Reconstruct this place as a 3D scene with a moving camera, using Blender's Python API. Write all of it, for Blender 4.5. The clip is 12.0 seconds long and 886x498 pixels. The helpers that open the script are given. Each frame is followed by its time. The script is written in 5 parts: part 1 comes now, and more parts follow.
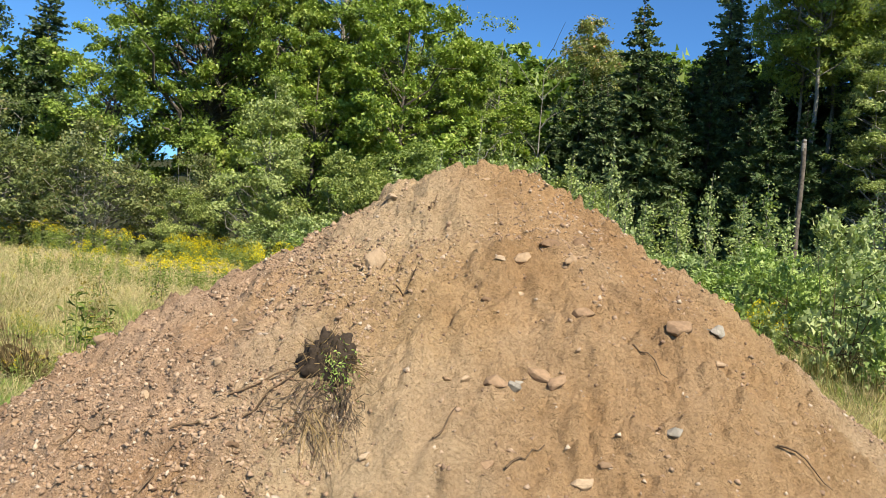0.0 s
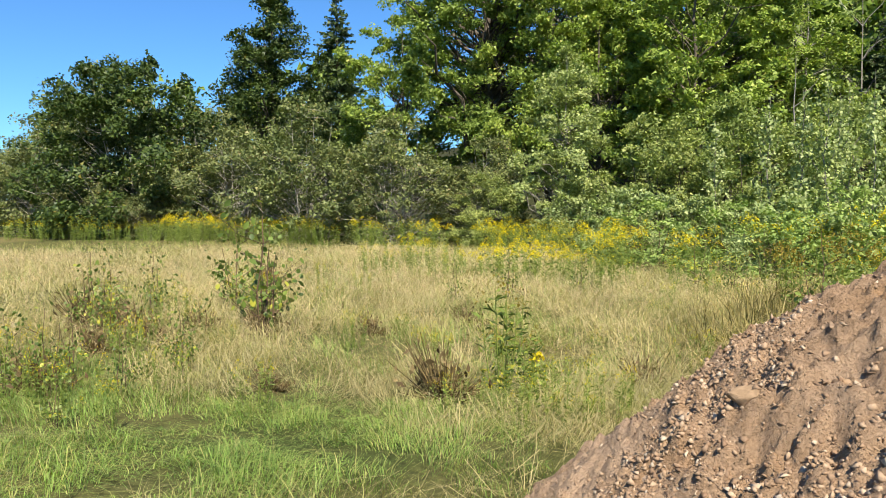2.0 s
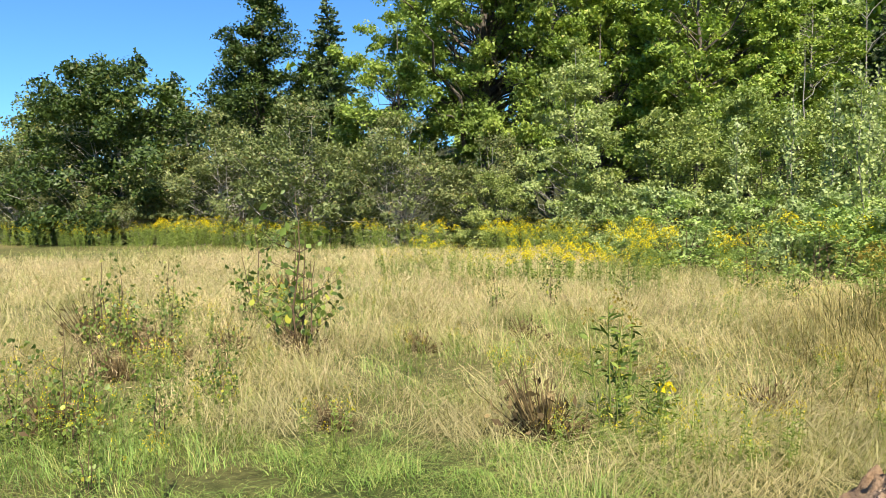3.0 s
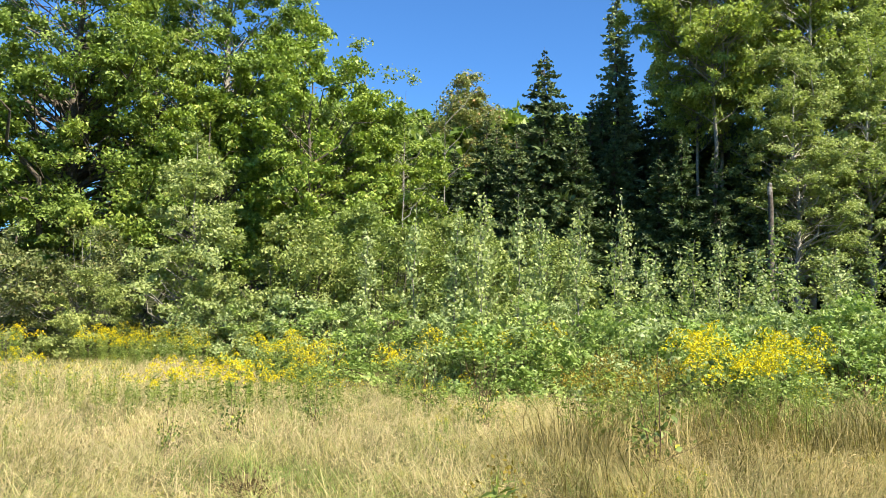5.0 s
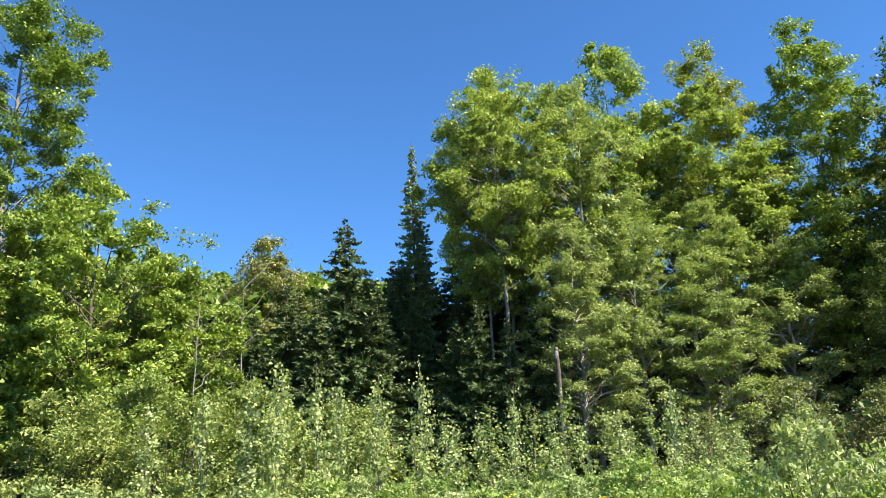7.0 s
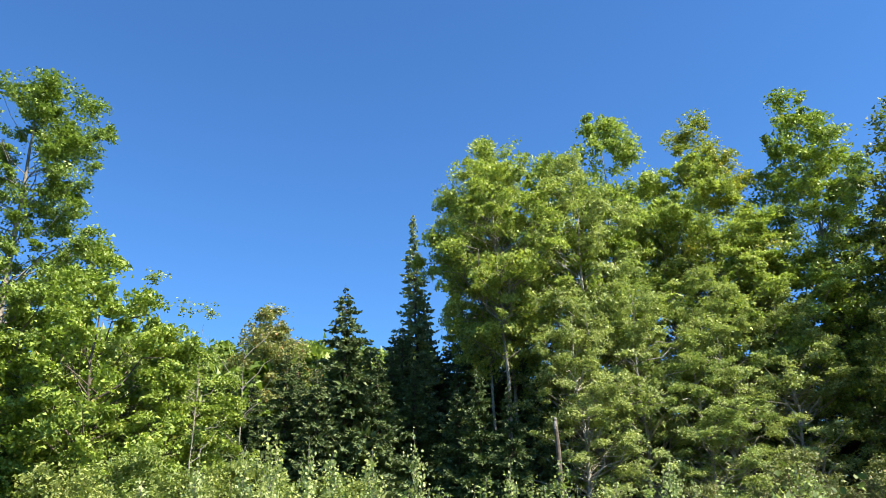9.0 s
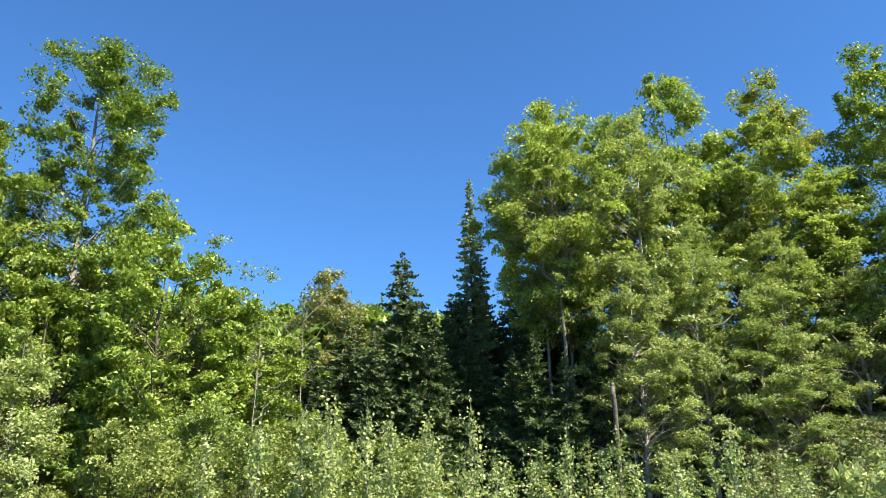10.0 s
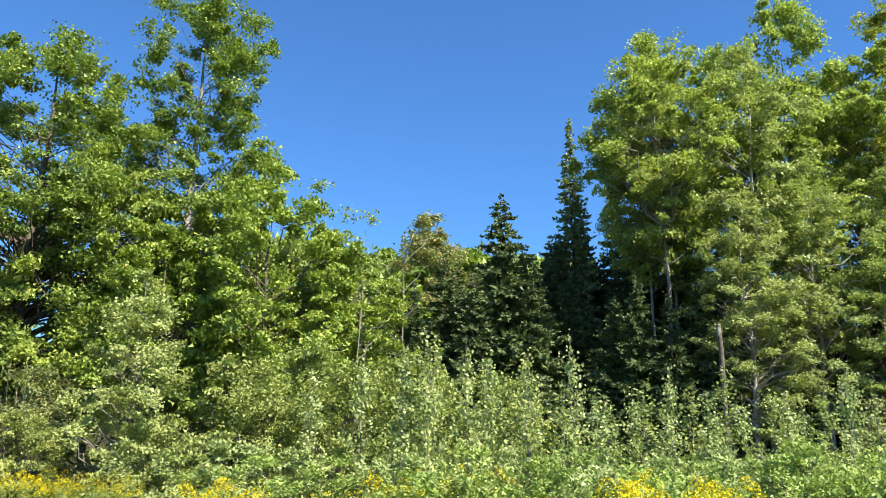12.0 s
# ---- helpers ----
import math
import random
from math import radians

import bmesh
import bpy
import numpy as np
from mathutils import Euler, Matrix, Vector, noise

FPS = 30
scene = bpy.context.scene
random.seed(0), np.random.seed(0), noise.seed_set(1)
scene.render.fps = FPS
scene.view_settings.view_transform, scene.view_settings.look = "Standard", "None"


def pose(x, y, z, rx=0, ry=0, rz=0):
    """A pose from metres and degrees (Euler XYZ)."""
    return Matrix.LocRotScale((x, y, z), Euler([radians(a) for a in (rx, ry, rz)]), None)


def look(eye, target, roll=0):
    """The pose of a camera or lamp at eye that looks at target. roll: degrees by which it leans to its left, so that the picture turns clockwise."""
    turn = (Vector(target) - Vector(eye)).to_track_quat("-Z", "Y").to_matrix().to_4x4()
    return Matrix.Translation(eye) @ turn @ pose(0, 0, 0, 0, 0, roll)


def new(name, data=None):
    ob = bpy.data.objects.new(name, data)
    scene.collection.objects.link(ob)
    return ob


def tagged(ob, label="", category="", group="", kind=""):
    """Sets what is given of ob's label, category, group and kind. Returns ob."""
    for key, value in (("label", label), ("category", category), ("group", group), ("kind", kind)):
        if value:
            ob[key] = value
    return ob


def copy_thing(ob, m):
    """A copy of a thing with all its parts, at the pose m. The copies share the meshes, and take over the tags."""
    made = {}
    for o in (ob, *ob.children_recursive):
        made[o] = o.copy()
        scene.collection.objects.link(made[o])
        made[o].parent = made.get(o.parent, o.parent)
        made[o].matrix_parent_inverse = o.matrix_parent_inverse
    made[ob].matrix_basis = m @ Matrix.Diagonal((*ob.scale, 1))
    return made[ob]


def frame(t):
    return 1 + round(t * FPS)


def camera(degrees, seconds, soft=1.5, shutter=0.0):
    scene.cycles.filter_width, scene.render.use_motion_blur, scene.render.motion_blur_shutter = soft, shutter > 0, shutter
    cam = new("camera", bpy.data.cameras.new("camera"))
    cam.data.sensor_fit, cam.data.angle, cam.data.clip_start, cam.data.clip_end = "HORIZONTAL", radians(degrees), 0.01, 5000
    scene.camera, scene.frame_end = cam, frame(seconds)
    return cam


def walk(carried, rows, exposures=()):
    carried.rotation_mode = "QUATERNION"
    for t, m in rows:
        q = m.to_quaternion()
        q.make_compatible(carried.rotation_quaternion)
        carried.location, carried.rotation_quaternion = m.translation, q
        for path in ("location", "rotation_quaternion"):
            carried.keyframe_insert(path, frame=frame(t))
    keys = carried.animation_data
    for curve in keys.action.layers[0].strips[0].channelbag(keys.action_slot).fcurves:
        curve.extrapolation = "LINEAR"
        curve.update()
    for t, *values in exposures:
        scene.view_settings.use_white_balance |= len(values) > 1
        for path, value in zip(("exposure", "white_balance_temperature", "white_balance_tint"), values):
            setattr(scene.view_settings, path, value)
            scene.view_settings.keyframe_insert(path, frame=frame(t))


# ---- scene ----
cam = camera(60.8, 12.0, soft=0.45)
PATH = [
    (0, (0.188, 0.578, 1.624), (0.04, 2.573, 1.605), 5.2),
    (0.5, (-0.167, 0.84, 1.586), (-0.374, 2.829, 1.533), 4.0),
    (1, (-0.631, 1.12, 1.619), (-1.126, 3.056, 1.538), 0.9),
    (1.5, (-1.129, 1.461, 1.603), (-1.915, 3.296, 1.489), -1.3),
    (2, (-1.646, 1.767, 1.564), (-2.463, 3.589, 1.448), -0.2),
    (2.5, (-2.185, 2.058, 1.632), (-2.984, 3.888, 1.515), -0.1),
    (2.7, (-2.421, 2.187, 1.581), (-3.239, 4.008, 1.461), -0.7),
    (4.3, (-4.086, 3.16, 1.651), (-4.352, 5.141, 1.613), -1.1),
    (4.5, (-4.262, 3.293, 1.68), (-4.462, 5.284, 1.683), -0.4),
    (5, (-4.586, 3.595, 1.745), (-4.286, 5.566, 1.901), 1.1),
    (5.5, (-4.786, 3.736, 1.836), (-4.209, 5.638, 2.059), 3.1),
    (6, (-4.655, 3.834, 1.885), (-4.02, 5.67, 2.359), -0.6),
    (6.5, (-4.498, 3.803, 1.947), (-3.847, 5.597, 2.545), -1.8),
    (6.7, (-4.46, 3.762, 1.924), (-3.722, 5.532, 2.49), -3.1),
    (8.3, (-4.215, 3.402, 1.926), (-3.403, 5.111, 2.574), -1.3),
    (8.5, (-4.192, 3.374, 1.932), (-3.4, 5.062, 2.659), -1.8),
    (9, (-4.181, 3.397, 1.951), (-3.441, 5.102, 2.691), -2.3),
    (9.5, (-4.154, 3.458, 1.984), (-3.505, 5.226, 2.658), -1.8),
    (10, (-4.144, 3.491, 1.96), (-3.534, 5.279, 2.616), -0.7),
    (10.5, (-4.146, 3.466, 1.922), (-3.564, 5.269, 2.565), -0.2),
    (11, (-4.15, 3.426, 1.866), (-3.621, 5.259, 2.469), -0.0),
    (11.5, (-4.128, 3.523, 1.861), (-3.672, 5.389, 2.419), 0.5),
    (12, (-4.05, 3.601, 1.842), (-3.683, 5.499, 2.357), 1.0),
]
walk(cam, [(t, look(eye, target, roll)) for t, eye, target, roll in PATH], exposures=((0, 0.98, 6720, 10), (1.0, 1.0, 6720, 10), (2.0, 1.06, 6720, 10), (2.7, 1.22, 6720, 10), (4.3, 1.28, 6720, 10), (5.5, 1.46, 6720, 10), (12, 1.5, 6720, 10)))

# ---- light ----
SUN = Vector((0.37, -0.53, 0.765)).normalized()
world = bpy.data.worlds.new("sky")
scene.world = world
world.use_nodes = True
sky = world.node_tree.nodes.new("ShaderNodeTexSky")
sky.sky_type, sky.sun_disc = "NISHITA", False
sky.sun_elevation = math.asin(SUN.z)
sky.sun_rotation = math.atan2(SUN.x, SUN.y)
sky.altitude, sky.air_density, sky.dust_density, sky.ozone_density = 300, 1.0, 0.0, 4.0
back = world.node_tree.nodes["Background"]
clear = world.node_tree.nodes.new("ShaderNodeMix")
clear.data_type, clear.blend_type = "RGBA", "MULTIPLY"
clear.inputs[0].default_value, clear.inputs[7].default_value = 1.0, (0.435, 0.78, 1.1, 1)
world.node_tree.links.new(sky.outputs[0], clear.inputs[6])
world.node_tree.links.new(clear.outputs[2], back.inputs[0])
back.inputs[1].default_value = 0.076
sun = new("sun", bpy.data.lights.new("sun", "SUN"))
sun.data.energy, sun.data.angle, sun.data.color = 5.0, radians(0.5), (1.0, 0.93, 0.79)
sun.matrix_world = look((0, 0, 40), Vector((0, 0, 40)) - SUN)

rng = np.random.default_rng(7)


# ---- noise and mesh tools ----
def lattice(seed):
    return np.random.default_rng(seed).random((256, 256))


LATTICES = [lattice(s) for s in range(12)]


def value_noise(x, y, seed=0):
    """Smooth noise from 0 to 1 on arrays of x and y."""
    g = LATTICES[seed % 12]
    xi, yi = np.floor(x).astype(int), np.floor(y).astype(int)
    fx, fy = x - xi, y - yi
    fx, fy = fx * fx * (3 - 2 * fx), fy * fy * (3 - 2 * fy)
    a, b = g[xi % 256, yi % 256], g[(xi + 1) % 256, yi % 256]
    c, d = g[xi % 256, (yi + 1) % 256], g[(xi + 1) % 256, (yi + 1) % 256]
    return (a * (1 - fx) + b * fx) * (1 - fy) + (c * (1 - fx) + d * fx) * fy


def fbm(x, y, seed=0, octaves=4):
    total, amp, norm = 0, 1.0, 0
    for k in range(octaves):
        total = total + amp * value_noise(x * 2 ** k + 17.3 * k, y * 2 ** k + 5.1 * k, seed + k)
        norm += amp
        amp *= 0.5
    return total / norm


def smooth(a, b, v):
    t = np.clip((v - a) / (b - a), 0, 1)
    return t * t * (3 - 2 * t)


def array_mesh(name, verts, faces, materials, index=None, shade=False):
    """A mesh from an array of places and an array of equal-sided faces."""
    verts, faces = np.asarray(verts, float).reshape(-1, 3), np.asarray(faces, int)
    mesh = bpy.data.meshes.new(name)
    n, k = faces.shape
    mesh.vertices.add(len(verts))
    mesh.vertices.foreach_set("co", verts.ravel())
    mesh.loops.add(n * k)
    mesh.loops.foreach_set("vertex_index", faces.ravel())
    mesh.polygons.add(n)
    mesh.polygons.foreach_set("loop_start", np.arange(n) * k)
    for m in materials:
        mesh.materials.append(m)
    if index is not None:
        mesh.polygons.foreach_set("material_index", np.asarray(index, int))
    if shade:
        mesh.polygons.foreach_set("use_smooth", np.ones(n, bool))
    mesh.update(calc_edges=True)
    return mesh


def child(name, mesh, parent, label=""):
    ob = new(name, mesh)
    ob.parent = parent
    return tagged(ob, label)


def thing(name, label, category, group="", kind=""):
    ob = new(name)
    return tagged(ob, label, category, group, kind)


def unit(v):
    return v / np.maximum(np.linalg.norm(v, axis=-1, keepdims=True), 1e-9)


def leaf_cards(r, at, size, droop=0.3, up=0.6, wide=0.62, out=None, jitter=0.75, follow=0.35):
    """Folded four-cornered leaves, one at each place: returns corners (n, 4, 3)."""
    n = len(at)
    along = r.normal(size=(n, 3))
    along[:, 2] -= droop
    if out is not None:
        along += out * 0.8
    along = unit(along)
    face = r.normal(size=(n, 3)) * jitter
    face[:, 2] += up
    if out is not None:
        face += out * follow
    side = unit(np.cross(along, face))
    lift = np.cross(side, along)
    s = (size * r.uniform(0.65, 1.3, n))[:, None]
    w = s * wide * r.uniform(0.75, 1.15, (n, 1))
    fold = lift * s * 0.10
    return np.stack([at - along * s * 0.5, at + side * w * 0.5 + fold, at + along * s * 0.5, at - side * w * 0.5 + fold], 1)


def spray_leaves(r, at, size, reach, over, droop):
    """Three-cornered leaves lying along a spray, facing up and out of it."""
    n = len(at)
    along = unit(reach * 0.6 + 0.8 * r.normal(size=(n, 3)) - np.array([0, 0, droop]))
    face = over * 0.85 + reach * 0.5 + 0.42 * r.normal(size=(n, 3))
    side = unit(np.cross(along, face))
    s = (size * r.uniform(0.6, 1.35, n))[:, None]
    w = s * r.uniform(0.34, 0.5, (n, 1))
    heel = at - along * s * 0.35
    v = np.stack([heel + side * w, heel - side * w, at + along * s * 0.65], 1)
    return v.reshape(-1, 3), np.arange(n * 3).reshape(-1, 3)


def card_mesh(name, cards, materials, index=None):
    n = len(cards)
    return array_mesh(name, cards.reshape(-1, 3), np.arange(n * 4).reshape(n, 4), materials, index)


def round_leaf_mesh(name, cards, materials):
    """Six-cornered rounded leaves, two faces each, from four-cornered ones."""
    heel, right, tip, left = (cards[:, k] for k in range(4))
    v = np.stack([heel, heel * 0.42 + right * 0.58 + (tip - heel) * 0.04, right * 0.62 + tip * 0.3 + heel * 0.08, tip, left * 0.62 + tip * 0.3 + heel * 0.08, heel * 0.42 + left * 0.58 + (tip - heel) * 0.04], 1)
    n = len(cards)
    f = (np.array([[0, 1, 2, 3], [0, 3, 4, 5]])[None] + np.arange(n)[:, None, None] * 6).reshape(-1, 4)
    return array_mesh(name, v.reshape(-1, 3), f, materials)


def tube(points, radii, sides=6):
    """Corners and four-sided faces of a bent, tapered tube."""
    p = np.asarray(points, float)
    d = unit(np.gradient(p, axis=0))
    ref = np.where(np.abs(d[:, 2:3]) > 0.9, [[1.0, 0, 0]], [[0, 0, 1.0]])
    u = unit(np.cross(d, ref))
    v = np.cross(d, u)
    a = np.arange(sides) * 2 * np.pi / sides
    ring = u[:, None] * np.cos(a)[None, :, None] + v[:, None] * np.sin(a)[None, :, None]
    verts = (p[:, None] + ring * np.asarray(radii)[:, None, None]).reshape(-1, 3)
    i, j = np.meshgrid(np.arange(len(p) - 1), np.arange(sides), indexing="ij")
    a0, a1 = i * sides + j, i * sides + (j + 1) % sides
    return verts, np.stack([a0, a1, a1 + sides, a0 + sides], -1).reshape(-1, 4)


def joined(pieces):
    verts, faces, base = [], [], 0
    for v, f in pieces:
        verts.append(v)
        faces.append(f + base)
        base += len(v)
    return np.concatenate(verts), np.concatenate(faces)


# ---- materials ----
def material(name, rough=0.8, spec=0.3):
    m = bpy.data.materials.new(name)
    m.use_nodes = True
    b = m.node_tree.nodes["Principled BSDF"]
    b.inputs["Roughness"].default_value = rough
    b.inputs["Specular IOR Level"].default_value = spec
    return m, m.node_tree, b


def ramp(t, stops, source):
    r = t.nodes.new("ShaderNodeValToRGB")
    while len(r.color_ramp.elements) < len(stops):
        r.color_ramp.elements.new(0.5)
    for e, (pos, col) in zip(r.color_ramp.elements, stops):
        e.position, e.color = pos, (*col, 1)
    t.links.new(source, r.inputs[0])
    return r.outputs[0]


def noise_node(t, scale, detail=4, rough=0.6, world_space=True):
    n = t.nodes.new("ShaderNodeTexNoise")
    n.inputs["Scale"].default_value, n.inputs["Detail"].default_value, n.inputs["Roughness"].default_value = scale, detail, rough
    if world_space:
        g = t.nodes.new("ShaderNodeNewGeometry")
        t.links.new(g.outputs["Position"], n.inputs["Vector"])
    return n.outputs["Fac"]


def mix(t, a, b, fac, mode="MIX"):
    n = t.nodes.new("ShaderNodeMix")
    n.data_type, n.blend_type = "RGBA", mode
    for value, socket in ((fac, n.inputs[0]), (a, n.inputs[6]), (b, n.inputs[7])):
        if isinstance(value, bpy.types.NodeSocket):
            t.links.new(value, socket)
        elif isinstance(value, tuple):
            socket.default_value = (*value, 1)
        else:
            socket.default_value = value
    return n.outputs[2]


def leaf_material(name, dark, light, odd=None, odd_share=0.04, through_light=0.33, patch=0.5, rough=0.5, spec=0.35):
    """Leaves: colour varies from leaf to leaf and in soft patches; some light passes through."""
    m, t, b = material(name, rough, spec)
    g = t.nodes.new("ShaderNodeNewGeometry")
    stops = [(0.0, dark), (1.0 - odd_share, light)]
    if odd:
        stops.append((1.0, odd))
    one = ramp(t, stops, g.outputs["Random Per Island"])
    soft = ramp(t, [(0.3, (1.22, 1.18, 0.98)), (0.7, (1.8, 1.62, 1.3))], noise_node(t, patch, 3))
    colour = mix(t, one, soft, 1.0, "MULTIPLY")
    info = t.nodes.new("ShaderNodeObjectInfo")
    tone = ramp(t, [(0.0, (0.88, 0.92, 0.86)), (1.0, (1.1, 1.05, 1.1))], info.outputs["Random"])
    colour = mix(t, colour, tone, 1.0, "MULTIPLY")
    t.links.new(colour, b.inputs["Base Color"])
    thin = t.nodes.new("ShaderNodeBsdfTranslucent")
    warm = mix(t, colour, (0.98, 1.1, 0.6), 1.0, "MULTIPLY")
    t.links.new(warm, thin.inputs["Color"])
    both = t.nodes.new("ShaderNodeMixShader")
    both.inputs[0].default_value = through_light
    t.links.new(b.outputs[0], both.inputs[1])
    t.links.new(thin.outputs[0], both.inputs[2])
    t.links.new(both.outputs[0], t.nodes["Material Output"].inputs[0])
    return m


def bark_material(name, dark, light, scale=9.0):
    m, t, b = material(name, 0.9, 0.15)
    f = noise_node(t, scale, 5)
    t.links.new(ramp(t, [(0.3, dark), (0.7, light)], f), b.inputs["Base Color"])
    bump = t.nodes.new("ShaderNodeBump")
    bump.inputs["Strength"].default_value, bump.inputs["Distance"].default_value = 0.6, 0.02
    t.links.new(f, bump.inputs["Height"])
    t.links.new(bump.outputs[0], b.inputs["Normal"])
    return m


LEAF_MAPLE = leaf_material("maple_leaf", (0.068, 0.115, 0.024), (0.18, 0.255, 0.066), (0.2, 0.24, 0.075), 0.05)
LEAF_BRIGHT = leaf_material("bright_leaf", (0.09, 0.145, 0.028), (0.23, 0.31, 0.075), (0.3, 0.28, 0.1), 0.06)
LEAF_BIRCH = leaf_material("birch_leaf", (0.11, 0.158, 0.06), (0.265, 0.33, 0.148), (0.26, 0.3, 0.15), 0.08, 0.38, spec=0.28)
LEAF_ALDER = leaf_material("alder_leaf", (0.085, 0.13, 0.04), (0.235, 0.29, 0.11), (0.25, 0.28, 0.12), 0.08, spec=0.3)
LEAF_ASPEN = leaf_material("aspen_leaf", (0.11, 0.165, 0.045), (0.3, 0.365, 0.12), (0.24, 0.28, 0.09), 0.08, 0.42, spec=0.35)
LEAF_YELLOW = leaf_material("yellowing_leaf", (0.12, 0.165, 0.038), (0.28, 0.31, 0.08), (0.38, 0.31, 0.06), 0.15)
LEAF_DARK = leaf_material("dark_leaf", (0.016, 0.036, 0.009), (0.056, 0.09, 0.022), (0.16, 0.14, 0.04), 0.03, 0.22)
# greens darkened in the colour itself, standing in for crowns seen from their shaded side
LEAF_SHADE = leaf_material("shaded_side_leaf", (0.04, 0.062, 0.018), (0.11, 0.15, 0.045), (0.16, 0.17, 0.06), 0.05)
LEAF_GREY = leaf_material("grey_leaf", (0.058, 0.08, 0.032), (0.155, 0.185, 0.082), (0.2, 0.16, 0.09), 0.06, 0.28)
LEAF_RED = leaf_material("reddening_leaf", (0.11, 0.14, 0.06), (0.21, 0.235, 0.105), (0.34, 0.18, 0.13), 0.09)
LEAF_BRAMBLE = leaf_material("bramble_leaf", (0.1, 0.165, 0.045), (0.245, 0.335, 0.12), (0.27, 0.32, 0.12), 0.06, spec=0.32)
LEAF_SHOOT = leaf_material("shoot_leaf", (0.11, 0.165, 0.068), (0.285, 0.35, 0.19), (0.28, 0.33, 0.19), 0.08, spec=0.32)
LEAF_SAPLING = leaf_material("sapling_leaf", (0.04, 0.07, 0.018), (0.13, 0.19, 0.045), (0.36, 0.36, 0.06), 0.14)
NEEDLE = leaf_material("spruce_needles", (0.03, 0.06, 0.026), (0.088, 0.128, 0.054), None, through_light=0.14, rough=0.6)
NEEDLE_BLUE = leaf_material("bluish_needles", (0.09, 0.14, 0.08), (0.23, 0.29, 0.155), None, through_light=0.22, rough=0.6)
FLOWER = leaf_material("goldenrod_flower", (0.33, 0.29, 0.013), (0.56, 0.49, 0.022), (0.18, 0.21, 0.04), 0.25, through_light=0.3, rough=0.8, spec=0.1)
FLOWER_OLD = leaf_material("faded_flower", (0.11, 0.1, 0.025), (0.24, 0.19, 0.045), None, rough=0.8, spec=0.1)
STALK = leaf_material("weed_leaf", (0.07, 0.12, 0.026), (0.185, 0.245, 0.065), (0.25, 0.24, 0.08), 0.08)
DEAD = leaf_material("dead_weed", (0.05, 0.038, 0.024), (0.15, 0.12, 0.07), (0.28, 0.23, 0.14), 0.1, through_light=0.15, rough=0.9, spec=0.1)
GRASS_DRY = leaf_material("dry_grass", (0.2, 0.175, 0.105), (0.44, 0.395, 0.275), (0.24, 0.25, 0.12), 0.2, through_light=0.36, patch=0.6, rough=0.7, spec=0.2)
GRASS_HAZE = leaf_material("pale_panicle", (0.34, 0.285, 0.2), (0.5, 0.435, 0.325), None, through_light=0.45, patch=0.6, rough=0.8, spec=0.1)
GRASS_TANGLE = leaf_material("olive_brown_grass", (0.06, 0.06, 0.025), (0.24, 0.21, 0.1), (0.36, 0.31, 0.18), 0.2, through_light=0.25, patch=0.8, rough=0.7, spec=0.2)
DEAD_STRAW = leaf_material("dull_straw", (0.09, 0.065, 0.04), (0.26, 0.195, 0.115), None, through_light=0.2, rough=0.8, spec=0.1)
GRASS_MID = leaf_material("fading_grass", (0.12, 0.15, 0.05), (0.31, 0.32, 0.145), (0.11, 0.18, 0.05), 0.2, through_light=0.4, patch=0.8, rough=0.65, spec=0.25)
GRASS_GREEN = leaf_material("green_grass", (0.09, 0.165, 0.042), (0.22, 0.335, 0.095), (0.42, 0.41, 0.2), 0.12, through_light=0.4, patch=0.8, rough=0.55, spec=0.35)
BARK = bark_material("grey_brown_bark", (0.05, 0.04, 0.03), (0.16, 0.135, 0.11))
BARK_PALE = bark_material("pale_bark", (0.11, 0.1, 0.085), (0.3, 0.28, 0.24), 14)
BARK_DEAD = bark_material("bleached_wood", (0.14, 0.125, 0.105), (0.32, 0.3, 0.27), 16)
BARK_SHRUB = bark_material("pale_twig_bark", (0.2, 0.18, 0.15), (0.42, 0.39, 0.34), 14)
TWIG = bark_material("twig_bark", (0.06, 0.04, 0.025), (0.18, 0.12, 0.07), 30)


def ground_material():
    m, t, b = material("meadow_soil", 0.95, 0.1)
    big = noise_node(t, 0.25, 5)
    fine = noise_node(t, 14.0, 6, 0.7)
    grassy = ramp(t, [(0.35, (0.07, 0.095, 0.028)), (0.5, (0.13, 0.13, 0.05)), (0.65, (0.2, 0.175, 0.08))], big)
    thatch = ramp(t, [(0.3, (0.35, 0.35, 0.3)), (0.7, (1.25, 1.2, 1.1))], fine)
    g = t.nodes.new("ShaderNodeNewGeometry")
    sep = t.nodes.new("ShaderNodeSeparateXYZ")
    t.links.new(g.outputs["Position"], sep.inputs[0])
    wood = t.nodes.new("ShaderNodeMapRange")
    wood.inputs[1].default_value, wood.inputs[2].default_value = 27.0, 33.0
    t.links.new(sep.outputs[1], wood.inputs[0])
    floor = mix(t, grassy, (0.045, 0.05, 0.022), wood.outputs[0])
    t.links.new(mix(t, floor, thatch, 1.0, "MULTIPLY"), b.inputs["Base Color"])
    bump = t.nodes.new("ShaderNodeBump")
    bump.inputs["Strength"].default_value, bump.inputs["Distance"].default_value = 0.9, 0.06
    t.links.new(fine, bump.inputs["Height"])
    t.links.new(bump.outputs[0], b.inputs["Normal"])
    return m


